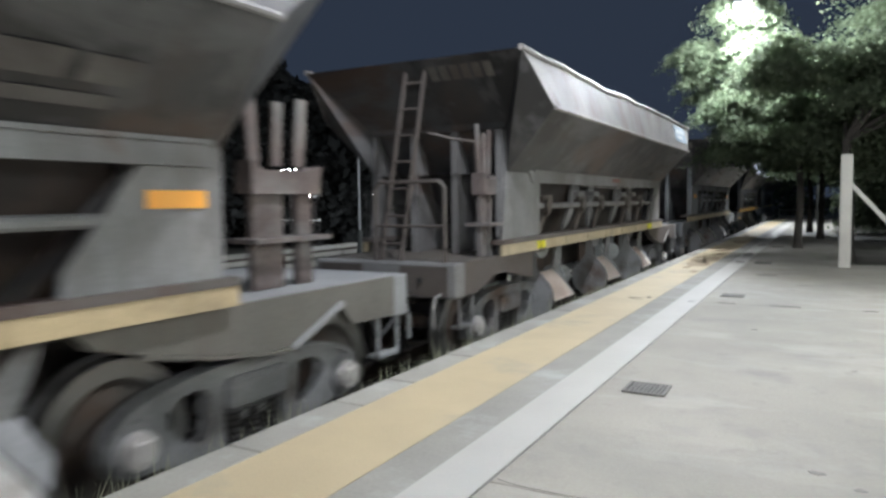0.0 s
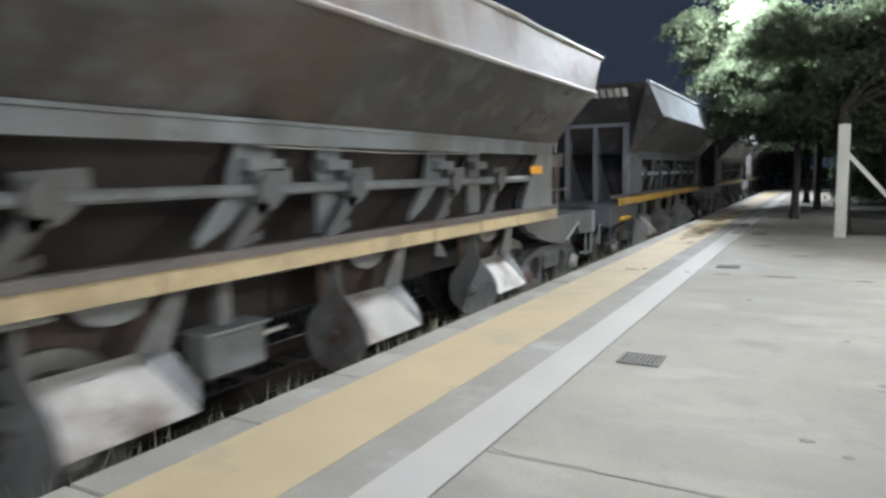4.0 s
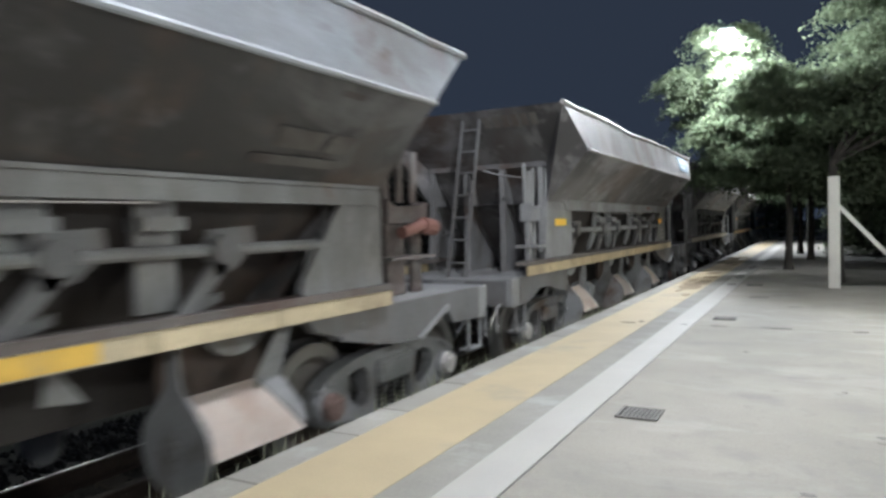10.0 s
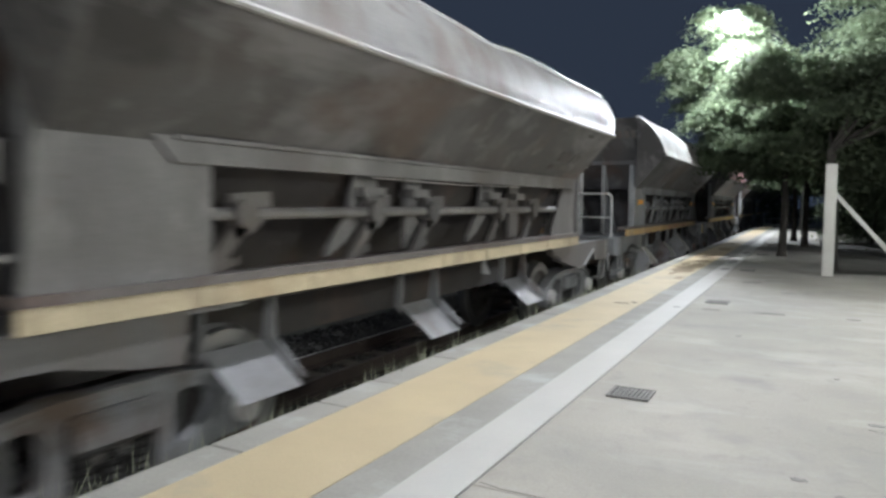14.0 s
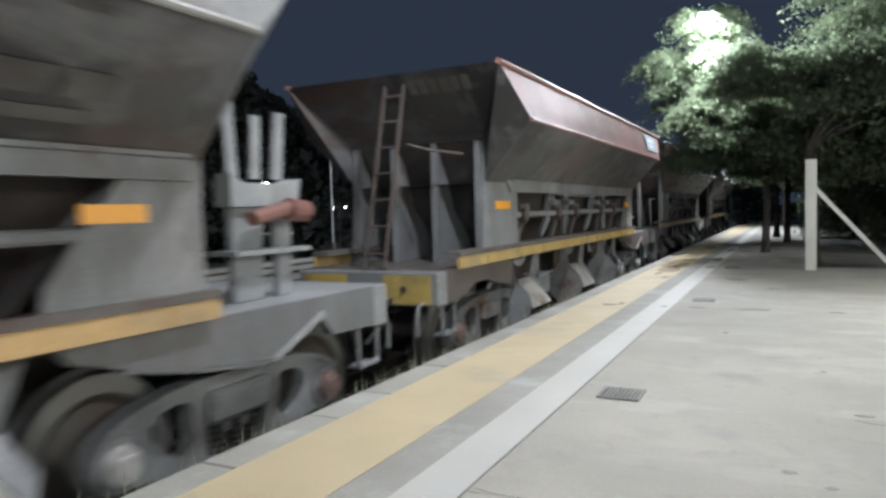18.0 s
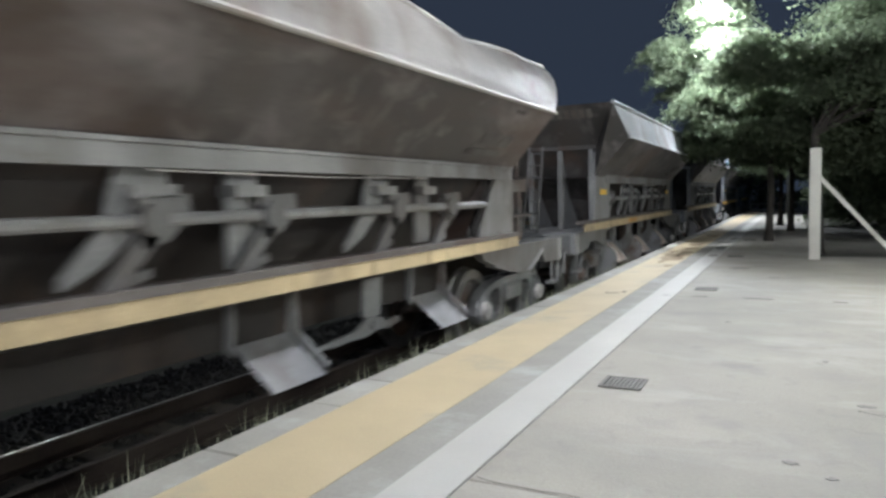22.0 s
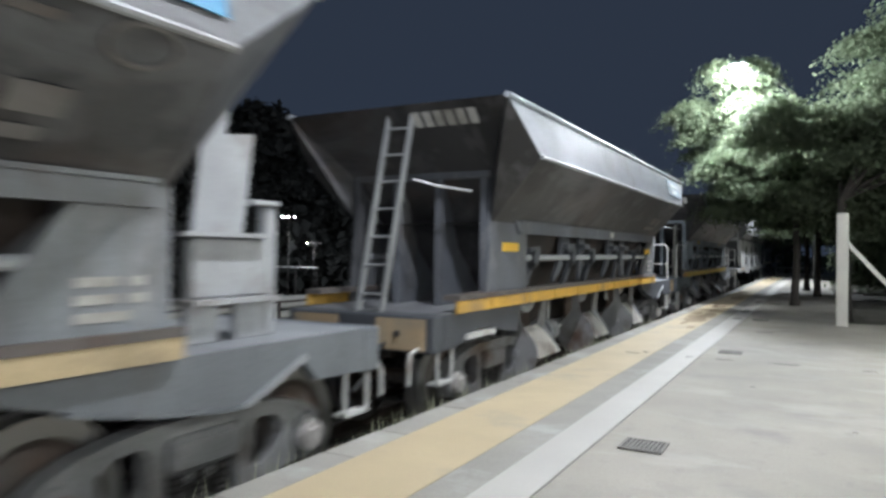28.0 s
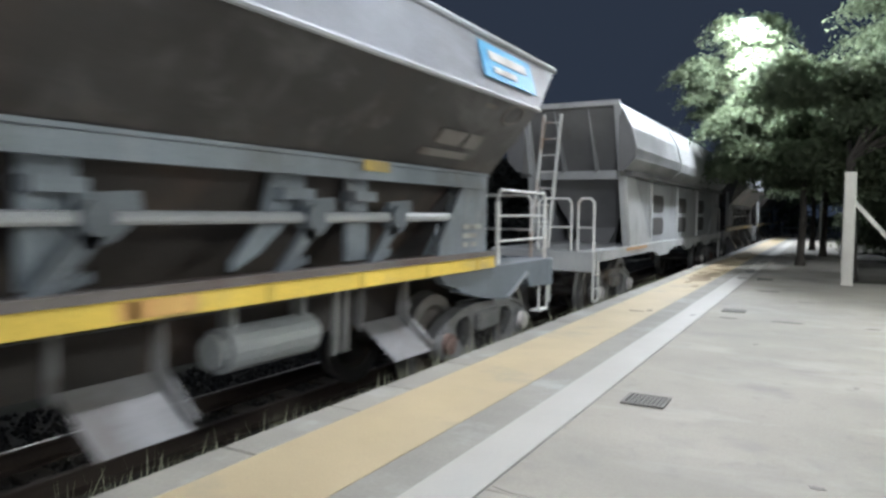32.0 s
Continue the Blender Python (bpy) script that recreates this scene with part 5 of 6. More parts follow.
def ribbed_wagon(label):
    """The light grey hopper of another make: flush side panels with dark ovals laid on as holes, railings on its end
    decks.
    """
    w = thing("ribbed_hopper_wagon", label, "freight wagon", group="train of hopper wagons")
    P = paint("pale_grey_wagon_paint", (0.40, 0.41, 0.41), 0.1)
    D = paint("grey_wagon_hopper_paint", (0.17, 0.17, 0.17), 0.15)
    # Darker copy of the plate paint; recess shade is put into the panels.
    Q = paint("shaded_panel_paint", (0.29, 0.30, 0.305), 0.12)
    O = mat("rust_primer_edge", (0.48, 0.30, 0.16), 0.7, vary=0.3)
    wheels = []
    for y, d in ((0, 1), (LEN2, -1)):
        part("headstock", box(bmnew(), -1.2, 1.2, *sorted((y, y + d * 0.2)), 0.82, 1.12, 0.012), P, w)
        bm = bmnew()
        box(bm, -0.14, 0.14, *sorted((y - d * 0.30, y + d * 0.05)), 0.70, 0.92, 0.02)
        box(bm, -0.17, 0.17, *sorted((y - d * 0.58, y - d * 0.28)), 0.66, 0.94, 0.05)
        part("coupler", bm, M_BOGIE, w)
        for s in (-1, 1):
            bm = bmnew()
            for q in (0.05, 0.3):
                pipe(bm, [(s * 1.19, y + d * q, 1.0), (s * 1.19, y + d * q, 0.42), (s * 1.19, y + d * (q + 0.02), 0.40), (s * 1.19, y + d * 0.3, 0.40)], 0.018)
            for z in (0.58, 0.78):
                rod(bm, (s * 1.19, y + d * 0.05, z), (s * 1.19, y + d * 0.3, z), 0.014, 6)
            part("step", bm, M_HANDRAIL, w)
    part("deck", box(bmnew(), -1.18, 1.18, 0.2, LEN2 - 0.2, 1.08, 1.124), P, w)
    BAYS = (3.5, 6.0, 8.6, 11.2)
    for s in (-1, 1):
        x0, x1 = sorted((s * 1.2, s * 1.26))
        sill = part("side_sill", prism(bmnew(), [(0.2, 1.12), (0.2, 0.97), (3.6, 0.97), (4.1, 0.86), (4.9, 0.86), (5.4, 0.97), (6.6, 0.97), (7.0, 0.86), (7.6, 0.86), (8.0, 0.97), (9.2, 0.97), (9.6, 0.86), (10.4, 0.86), (10.9, 0.97), (LEN2 - 0.2, 0.97), (LEN2 - 0.2, 1.12)], "x", x0, x1), P, w)
        part("sill_edge", box(bmnew(), *sorted((s * 1.262, s * 1.272)), 1.6, 3.0, 1.06, 1.11), O, sill, "rusty orange sill edge")
        for ya, d in ((1.9, 1), (11.95, -1)):
            # slanting corner plate over a plain panel
            cp = part("corner_panel", prism(bmnew(), [(ya, 1.126), (ya + d * 1.55, 1.126), (ya + d * 0.2, 2.25), (ya - d * 0.36, 2.25)], "x", *sorted((s * 1.211, s * 1.245))), P, w)
            if d > 0:
                part("side_panel", prism(bmnew(), [(ya + 0.3, 1.126), (3.44, 1.126), (3.44, 2.24), (ya + 0.05, 2.24)], "x", *sorted((s * 1.18, s * 1.205))), Q, cp)
        for y in BAYS:
            part("side_rib", box(bmnew(), *sorted((s * 1.16, s * 1.235)), y - 0.05, y + 0.05, 1.126, 2.25), P, w)
        for ya, yb in zip(BAYS, BAYS[1:]):
            pan = part("side_panel", prism(bmnew(), [(ya + 0.07, 1.126), (yb - 0.07, 1.126), (yb - 0.07, 2.24), (ya + 0.07, 2.24)], "x", *sorted((s * 1.18, s * 1.205))), Q, w)
            # Dark oval plates on the panel stand in for the shade of holes.
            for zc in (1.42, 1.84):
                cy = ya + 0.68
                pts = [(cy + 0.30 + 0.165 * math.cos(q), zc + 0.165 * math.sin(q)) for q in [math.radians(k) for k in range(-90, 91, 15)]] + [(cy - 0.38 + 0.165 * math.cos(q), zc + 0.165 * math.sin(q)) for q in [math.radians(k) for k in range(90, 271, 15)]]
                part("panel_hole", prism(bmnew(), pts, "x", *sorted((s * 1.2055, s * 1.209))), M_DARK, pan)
        part("roof_lip", box(bmnew(), *sorted((s * 1.16, s * 1.36)), 1.5, 12.1, 2.252, 2.32), D, w)
        bm = bmnew()
        prof = [(1.30, 2.33), (1.46, 2.50), (1.48, 2.66), (1.40, 2.98), (1.2, 3.36)]
        ys = [1.2 + (12.0 - 1.2) * i / 6 for i in range(7)]
        grid = [[bm.verts.new((s * x, ya, z)) for ya in ys] for x, z in prof]
        for a, b in zip(grid, grid[1:]):
            for i in range(6):
                bm.faces.new((a[i], a[i + 1], b[i + 1], b[i]))
        bmesh.ops.solidify(bm, geom=bm.faces, thickness=0.02)
        up = part("upper_side", bm, P, w, "light grey curved upper side")
        for y in ys[2:-1:2]:
            part("upper_rib", pipe(bmnew(), [(s * (x + 0.004), y, z) for x, z in prof], 0.018, 6), P, up)
    bm = bmnew()
    prism(bm, [(-1.14, 2.24), (1.14, 2.24), (0.45, 1.13), (-0.45, 1.13)], "y", 2.7, 10.4)
    part("hopper", bm, D, w)
    for ya, d in ((1.22, 1), (11.98, -1)):
        bm = bmnew()
        bm.faces.new([bm.verts.new(p) for p in ((-1.2, ya, 3.34), (1.2, ya, 3.34), (1.2, ya + d * 0.75, 2.3), (-1.2, ya + d * 0.75, 2.3))])
        bm.faces.new([bm.verts.new(p) for p in ((-1.15, ya + d * 0.78, 2.3), (1.15, ya + d * 0.78, 2.3), (0.55, ya + d * 1.7, 1.13), (-0.55, ya + d * 1.7, 1.13))])
        for s in (-1, 1):
            bm.faces.new([bm.verts.new(p) for p in ((s * 1.19, ya, 3.34), (s * 1.19, ya + d * 0.76, 2.3), (s * 1.19, ya + d * 0.02, 2.3))])
            bm.faces.new([bm.verts.new(p) for p in ((s * 1.20, ya, 3.34), (s * 1.40, ya, 2.98), (s * 1.48, ya, 2.66), (s * 1.46, ya, 2.50), (s * 1.30, ya, 2.33), (s * 1.20, ya, 2.3))])
        bmesh.ops.remove_doubles(bm, verts=bm.verts, dist=0.06)
        part("end_slope", bm, D, w)
    part("load_cover", box(bmnew(), -1.18, 1.18, 1.4, 11.8, 3.1, 3.16), D, w)
    for y, d in ((1.22, 1), (11.98, -1)):
        ef = bmnew()
        for x in (-1.17, 1.17):
            prism(ef, [(y + d * 0.66, 1.126), (y + d * 0.80, 1.126), (y + d * 0.05, 3.32), (y - d * 0.05, 3.32)], "x", x - 0.05, x + 0.05)
        box(ef, -1.2, 1.2, y - 0.05, y + 0.05, 3.321, 3.40)
        box(ef, -1.12, 1.12, *sorted((y + d * 0.6, y + d * 0.72)), 2.22, 2.36)
        e = part("end_frame", ef, P, w)
        for x in (-0.5, 0.5):
            part("end_gusset", prism(bmnew(), [(y + d * 0.02, 3.32), (y + d * 0.74, 2.34), (y + d * 0.5, 2.34)], "x", x - 0.015, x + 0.015), P, e)
    for y in (0.08, LEN2 - 0.08):
        railing(w, y, 1, M_HANDRAIL, ((0.35, 0.85), (0.95, 1.18)))
    bm = bmnew()
    for x in (0.08, 0.36):
        prism(bm, [(0.42, 1.126), (0.50, 1.126), (1.0, 3.2), (0.92, 3.2)], "x", x - 0.015, x + 0.015)
    ld = part("ladder", bm, M_HANDRAIL, w, "steel ladder on the end deck")
    for k in range(8):
        q = (k + 0.5) / 8
        part("rung", rod(bmnew(), (0.08, 0.46 + 0.5 * q, 1.126 + 2.07 * q), (0.36, 0.46 + 0.5 * q, 1.126 + 2.07 * q), 0.013, 6), M_HANDRAIL, ld)
    bogie(w, 1.7, wheels)
    bogie(w, LEN2 - 1.7, wheels)
    narrow(w)
    return w, wheels


WAGONS = []
for i, (label, sc) in enumerate(SCHEMES):
    WAGONS.append((i, *hopper_wagon(label, sc)))
WAGONS.append((14, *ribbed_wagon("light grey ribbed hopper wagon with white railings")))
for i, src in ((15, 4), (16, 10), (17, 2), (18, 6), (19, 0), (20, 8)):
    far = copy_thing(WAGONS[src][1], pose(0, 0, 0))
    WAGONS.append((i, far, [(c, c.location.y) for c in far.children if c.name.startswith("wheelset")]))



# ---------------------------------------------------------------- platform details
part("edge_line", box(bmnew(), 0.188, 0.752, LINE_Y0, LINE_Y1, -0.06, 0.002), M_YELLOW, platform, "yellow painted safety line")
part("edge_line", box(bmnew(), 0.985, 1.236, LINE_Y0, LINE_Y1, -0.06, 0.003), M_WHITE, platform, "white painted line")
part("line_gap", box(bmnew(), 0.754, 0.983, LINE_Y0, LINE_Y1, -0.06, 0.0), M_COPING, platform)


def panel(x0, x1, y0, y1):
    return part("concrete_panel", box(bmnew(), x0 + 0.006, x1 - 0.006, y0 + 0.003, y1 - 0.003, -0.06, 0.0, 0.004), M_CONCRETE, platform)


JOINTS = [-13.2, -7.8, -2.4, 2.93, 8.36, 13.7]
for a, b in zip(JOINTS, JOINTS[1:]):
    panel(1.234, 6.5, a, b)
JOINTS2 = [13.7, 19.1, 24.5, 29.9, 35.3, 40.0]
for a, b in zip(JOINTS2, JOINTS2[1:]):
    panel(1.234, 2.74, a, b)
y = LINE_Y0
r2 = random.Random(8)
while y < LINE_Y1 - 1:
    ln = r2.choice((0.55, 0.8, 1.15, 1.15))
    part("coping_stone", box(bmnew(), -0.03, 0.184, y + 0.004, y + ln - 0.004, -0.16, r2.uniform(-0.002, 0.003), 0.008), M_COPING, platform)
    y += ln


M_BROWNPATCH = mat("brown_line_patch", (0.33, 0.255, 0.165), 0.9, vary=0.3, scale=6, bump=0.2, fine=90)
M_CRACK = mat("open_crack", (0.10, 0.09, 0.08), 0.95, vary=0.3, bump=0)
M_SPOT = mat("dried_stain", (0.25, 0.24, 0.22), 0.9, vary=0.25, bump=0.1)


def blotch(name, x, y, w, l, material, seed, z=0.0036):
    """A ragged thin patch of darker colour, stain or broken joint on the platform."""
    r = random.Random(seed)
    n = 18
    pts = []
    for i in range(n):
        a, k = 2 * math.pi * i / n, r.uniform(0.55, 1.05)
        pts.append((x + w * 0.5 * k * math.cos(a), y + l * 0.5 * k * math.sin(a)))
    part(name, prism(bmnew(), pts, "z", z - 0.003, z), material, platform)


for i, (x, y, w, l) in enumerate(((0.5, 13.0, 0.5, 1.3), (0.6, 13.9, 0.3, 1.6), (0.42, 13.6, 0.34, 0.8), (0.36, 14.3, 0.2, 0.6), (0.56, 15.2, 0.36, 0.5), (0.45, 12.3, 0.12, 0.5), (0.66, 11.6, 0.14, 0.4), (0.5, 16.4, 0.4, 0.9), (0.55, 19.4, 0.4, 1.4), (0.4, 22.5, 0.3, 1.2))):
    blotch("worn_patch", x, y, w, l, M_BROWNPATCH, 300 + i)
for i, (x, y, w, l) in enumerate(((1.12, 13.6, 0.2, 0.5), (1.1, 15.4, 0.26, 1.0), (1.12, 18.4, 0.24, 1.3))):
    blotch("worn_patch", x, y, w, l, M_SPOT, 320 + i, 0.0046)
for i, (x, y, w, l) in enumerate(((0.55, 8.38, 0.2, 0.05), (0.66, 8.5, 0.07, 0.09), (1.15, 8.38, 0.1, 0.035), (2.07, 8.38, 0.33, 0.045), (2.83, 8.36, 0.16, 0.04), (1.5, 8.38, 0.2, 0.018), (3.4, 8.37, 0.3, 0.02))):
    blotch("broken_joint", x, y, w, l, M_CRACK, 340 + i, 0.0046)
for i, (x, y, w, l) in enumerate(((2.4, 3.62, 0.07, 0.05), (2.55, 3.5, 0.05, 0.04), (2.62, 3.0, 0.06, 0.05), (2.75, 4.6, 0.1, 0.05), (2.9, 4.5, 0.06, 0.05), (2.6, 5.6, 0.04, 0.04), (3.1, 6.6, 0.1, 0.06), (1.9, 6.9, 0.05, 0.05), (2.2, 10.4, 0.2, 0.1), (2.4, 2.6, 0.06, 0.05), (1.7, 11.5, 0.3, 0.2))):
    blotch("dried_stain", x, y, w, l, M_SPOT, 360 + i, 0.0025)


def crack(x0, y0, x1, y1, seed):
    """A fine wandering crack in the concrete."""
    r = random.Random(seed)
    n = 14
    bm = bmnew()
    pts = [Vector((x0 + (x1 - x0) * i / n + r.uniform(-0.015, 0.015), y0 + (y1 - y0) * i / n + r.uniform(-0.015, 0.015), 0.0012)) for i in range(n + 1)]
    for a, b in zip(pts, pts[1:]):
        d = (b - a).normalized()
        o = Vector((-d.y, d.x, 0)) * r.uniform(0.0006, 0.0016)
        sheet(bm, [a + o, b + o, b - o, a - o], 0.002, (0, 0, -1))
    part("crack", bm, M_CRACK, platform)


for i, c in enumerate(((1.25, 2.955, 2.6, 2.91), (2.7, 4.5, 3.2, 4.35))):
    crack(*c, 500 + i)


def drain(x, y):
    d = thing("drain_grate", "rusty cast iron drain grate set in the concrete", "drain grate", (x, y, 0.0), "platform drain grates")
    # Dark plate on the concrete gives the shade of the pit.
    part("pit", box(bmnew(), 0, 0.245, 0, 0.245, 0.001, 0.004), M_DARK, d)
    bm = bmnew()
    for a in ((0, 0.245, 0, 0.018), (0, 0.245, 0.227, 0.245), (0, 0.018, 0.018, 0.227), (0.227, 0.245, 0.018, 0.227)):
        box(bm, *a, 0.001, 0.012)
    part("frame", bm, M_IRON, d)
    for k in range(8):
        part("bar", box(bmnew(), 0.032 + k * 0.0245, 0.046 + k * 0.0245, 0.02, 0.225, 0.0045, 0.011), M_IRON, d)


for y in (0.0, 4.46, 8.88, 13.38, 17.8, 22.2):
    drain(1.38, y)

# white concrete post with its raking brace, and the wire fence that it ends
POST = (2.70, 13.25)
post = thing("fence_post", "white concrete fence post with a raking brace", "fence post", (*POST, 0))
part("post", box(bmnew(), -0.085, 0.085, -0.085, 0.085, -0.06, 1.80, 0.012), M_POST, post)
bm = bmnew()
sheet(bm, [(0.08, -0.035, 1.36), (0.08, 0.035, 1.36), (1.22, 0.035, 0.0), (1.22, -0.035, 0.0)], 0.065, (-0.77, 0, -0.64))
part("brace", bm, M_POST, post)


# ---------------------------------------------------------------- trees
def leaves(name, parent, clumps, per, size, material, seed, squash=0.3):
    """A crown of many small leaves, gathered in uneven clumps."""
    r = np.random.RandomState(seed)
    n = len(clumps) * per
    C = np.repeat(np.array([c[:3] for c in clumps]), per, 0)
    R = np.repeat(np.array([c[3] for c in clumps]), per)
    d = r.normal(size=(n, 3))
    # each clump is a drooping spray: flat in the middle, its rim hanging
    pos = C + d * (R * 0.55)[:, None] * (1, 1, squash)
    pos[:, 2] -= 0.28 * (d[:, 0] ** 2 + d[:, 1] ** 2) * R * 0.3
    nrm = r.normal(size=(n, 3)) * 0.55 + (0, 0, 0.8) + d * (0.25, 0.25, 0)
    nrm /= np.linalg.norm(nrm, axis=1)[:, None]
    u = np.cross(nrm, r.normal(size=(n, 3)))
    u /= np.linalg.norm(u, axis=1)[:, None]
    v = np.cross(nrm, u)
    s = size * r.uniform(0.6, 1.3, n)[:, None]
    V = np.stack([pos - u * s, pos + v * s * 0.55 + nrm * s * 0.12, pos + u * s, pos - v * s * 0.55 + nrm * s * 0.12], 1).reshape(-1, 3)
    me = bpy.data.meshes.new(name)
    me.from_pydata(V.tolist(), [], np.arange(4 * n).reshape(-1, 4).tolist())
    me.materials.append(material)
    ob = new(name, me)
    ob.parent = parent
    ob["kind"] = "stuff"
    return ob


def tree(label, place, trunk_h, trunk_r, crown, per, size, seed, leaf=None, height=6.0):
    t = thing("tree", label, "tree", place)
    r = random.Random(seed)
    bm = bmnew()
    top = Vector((r.uniform(-0.2, 0.2), r.uniform(-0.2, 0.2), trunk_h))
    rod(bm, (0, 0, -0.1), (0, 0, 0.25), trunk_r * 1.45, 12, trunk_r)
    pts = [Vector((0, 0, 0.25)), Vector((r.uniform(-0.05, 0.05), r.uniform(-0.05, 0.05), trunk_h * 0.5)), top]
    rod(bm, pts[0], pts[1], trunk_r, 12, trunk_r * 0.85)
    rod(bm, pts[1], pts[2], trunk_r * 0.85, 12, trunk_r * 0.7)
    part("trunk", bm, M_BARK, t)
    bm = bmnew()
    for c in crown[:9]:
        mid = top.lerp(Vector(c[:3]), 0.5) + Vector((0, 0, 0.3))
        rod(bm, top, mid, trunk_r * 0.45, 7, trunk_r * 0.28)
        rod(bm, mid, c[:3], trunk_r * 0.28, 6, trunk_r * 0.08)
    part("branching", bm, M_BARK, t)
    leaves("crown", t, crown, per, size, leaf or M_LEAF, seed)
    return t


def crown(seed, n, cx, cy, z0, z1, rx, ry, r0, r1):
    r = random.Random(seed)
    out = []
    for _ in range(n):
        a, q = r.uniform(0, 6.283), math.sqrt(r.uniform(0.05, 1))
        z = r.uniform(0, 1)
        k = math.sin(math.pi * (0.18 + 0.7 * z)) ** 0.7
        out.append((cx + rx * q * math.cos(a) * k, cy + ry * q * math.sin(a) * k, z0 + (z1 - z0) * z, r.uniform(r0, r1)))
    return out


# The last clump is added below the lamp to shade the platform.
tree("leafy platform tree with a dark slim trunk", (1.9, 17.6, 0), 2.3, 0.085, crown(1, 34, -1.45, 0.4, 3.0, 5.6, 1.1, 1.1, 0.35, 0.55) + crown(7, 26, -0.8, 0.0, 2.15, 3.6, 1.25, 1.2, 0.35, 0.6) + crown(8, 22, 0.3, 0.3, 2.2, 4.1, 1.3, 1.2, 0.4, 0.6) + crown(19, 11, -0.1, -2.0, 3.2, 4.2, 1.0, 0.5, 0.42, 0.58), 1400, 0.043, 11)
tree("leafy platform tree with a dark slim trunk", (2.32, 21.8, 0), 2.4, 0.085, crown(2, 46, 0, 0, 2.1, 5.0, 2.4, 2.2, 0.5, 0.8), 800, 0.068, 12)
tree("leafy platform tree with a flared trunk base", (2.0, 25.4, 0), 2.4, 0.085, crown(3, 36, 0, 0, 2.1, 5.4, 2.2, 2.2, 0.5, 0.8), 420, 0.08, 13)
tree("large leafy tree beside the platform", (4.5, 17.6, -0.05), 2.2, 0.16, crown(4, 96, 0.9, -0.3, 1.9, 7.0, 2.8, 2.0, 0.5, 0.85) + crown(17, 44, -0.6, -0.4, 2.0, 4.3, 2.2, 1.6, 0.4, 0.65), 1600, 0.048, 14)
tree("large leafy tree beside the platform", (7.0, 18.5, -0.05), 2.2, 0.18, crown(5, 72, 0, -0.5, 1.5, 6.8, 2.8, 2.2, 0.6, 0.95), 1300, 0.055, 15)
tree("dark slim tree behind the fence post", (2.78, 14.9, -0.05), 2.2, 0.11, crown(6, 34, 0.7, 0.6, 1.9, 4.2, 1.4, 1.0, 0.4, 0.65), 900, 0.05, 16)

for k, (x, y, z0, z1, rx) in enumerate(((2.3, 34.8, 1.9, 5.2, 2.3), (2.1, 39.6, 1.8, 5.2, 2.3), (2.2, 44.2, 1.6, 5.2, 2.4), (5.6, 24.5, 0.9, 5.8, 2.8), (6.2, 31.0, 0.8, 5.8, 3.0), (9.5, 25.0, 0.8, 6.4, 3.0), (6.0, 40.0, 0.6, 6.0, 3.2), (0.4, 52.0, 0.5, 5.5, 3.0), (-4.5, 58.0, 0.2, 5.0, 3.0))):
    tree("leafy tree in the row beyond the lamp", (x, y, 0.0 if x < 2.7 and y < 45 else -0.05 if x > 2.7 else -0.86), 2.2, 0.11, crown(70 + k, 30, 0, 0, z0 + 0.3, z1, rx, rx, 0.5, 0.9), 170, 0.15, 80 + k)

# Shrubs added to fill ground that is only dark with tree shade.
for k, (x, y, w_) in enumerate(((5.2, 20.6, 1.5), (7.4, 20.2, 1.7), (9.8, 21.0, 1.9), (4.2, 26.0, 1.3))):
    sb = thing("shrub", "added shrub filling the dark shade under the trees", "shrub", (x, y, -0.05))
    part("stem", rod(bmnew(), (0, 0, -0.02), (0.1, 0, 1.2), 0.05, 7, 0.03), M_BARK, sb)
    leaves("crown", sb, crown(130 + k, 26, 0, 0, 0.25, 2.1, w_, 1.0, 0.35, 0.6), 420, 0.06, M_LEAF, 140 + k, 0.6)

# lamps along the platform, most added unseen; one hangs among the leaves
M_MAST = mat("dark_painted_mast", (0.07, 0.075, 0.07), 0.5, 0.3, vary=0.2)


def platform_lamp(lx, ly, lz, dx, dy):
    p = thing("platform_lamp", "lit platform lamp on an assumed mast, mostly added out of view", "street lamp", (lx, ly, 0), "platform lamps")
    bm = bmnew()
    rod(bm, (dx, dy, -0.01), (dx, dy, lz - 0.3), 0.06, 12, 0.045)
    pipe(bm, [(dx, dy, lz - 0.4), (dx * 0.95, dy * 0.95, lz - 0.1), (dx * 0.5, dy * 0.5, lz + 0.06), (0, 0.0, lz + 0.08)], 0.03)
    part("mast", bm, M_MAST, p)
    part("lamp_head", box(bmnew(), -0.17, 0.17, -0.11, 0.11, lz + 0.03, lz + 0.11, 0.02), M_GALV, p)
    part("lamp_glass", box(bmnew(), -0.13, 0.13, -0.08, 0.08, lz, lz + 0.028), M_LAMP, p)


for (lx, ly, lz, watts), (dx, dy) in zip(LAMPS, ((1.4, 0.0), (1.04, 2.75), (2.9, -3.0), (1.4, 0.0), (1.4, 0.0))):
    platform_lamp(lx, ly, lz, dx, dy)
# Fixtures made up for the added fill lights.
for lx, ly, lz, watts in FILL_LAMPS:
    fill_lamp = thing("wall_lamp", "made-up lamp fixture for an added fill light", "lamp", (lx, ly, lz + 0.1), "station wall lamps")
    part("lamp_bowl", box(bmnew(), -0.2, 0.2, -0.2, 0.2, 0.0, 0.1, 0.02), M_LAMP, fill_lamp)
    part("bracket", box(bmnew(), 7.59 - lx if lx > 8 else 0.0, 0.45 if lx < 8 else 0.2, -0.04, 0.04, 0.1, 0.16), M_MAST, fill_lamp)
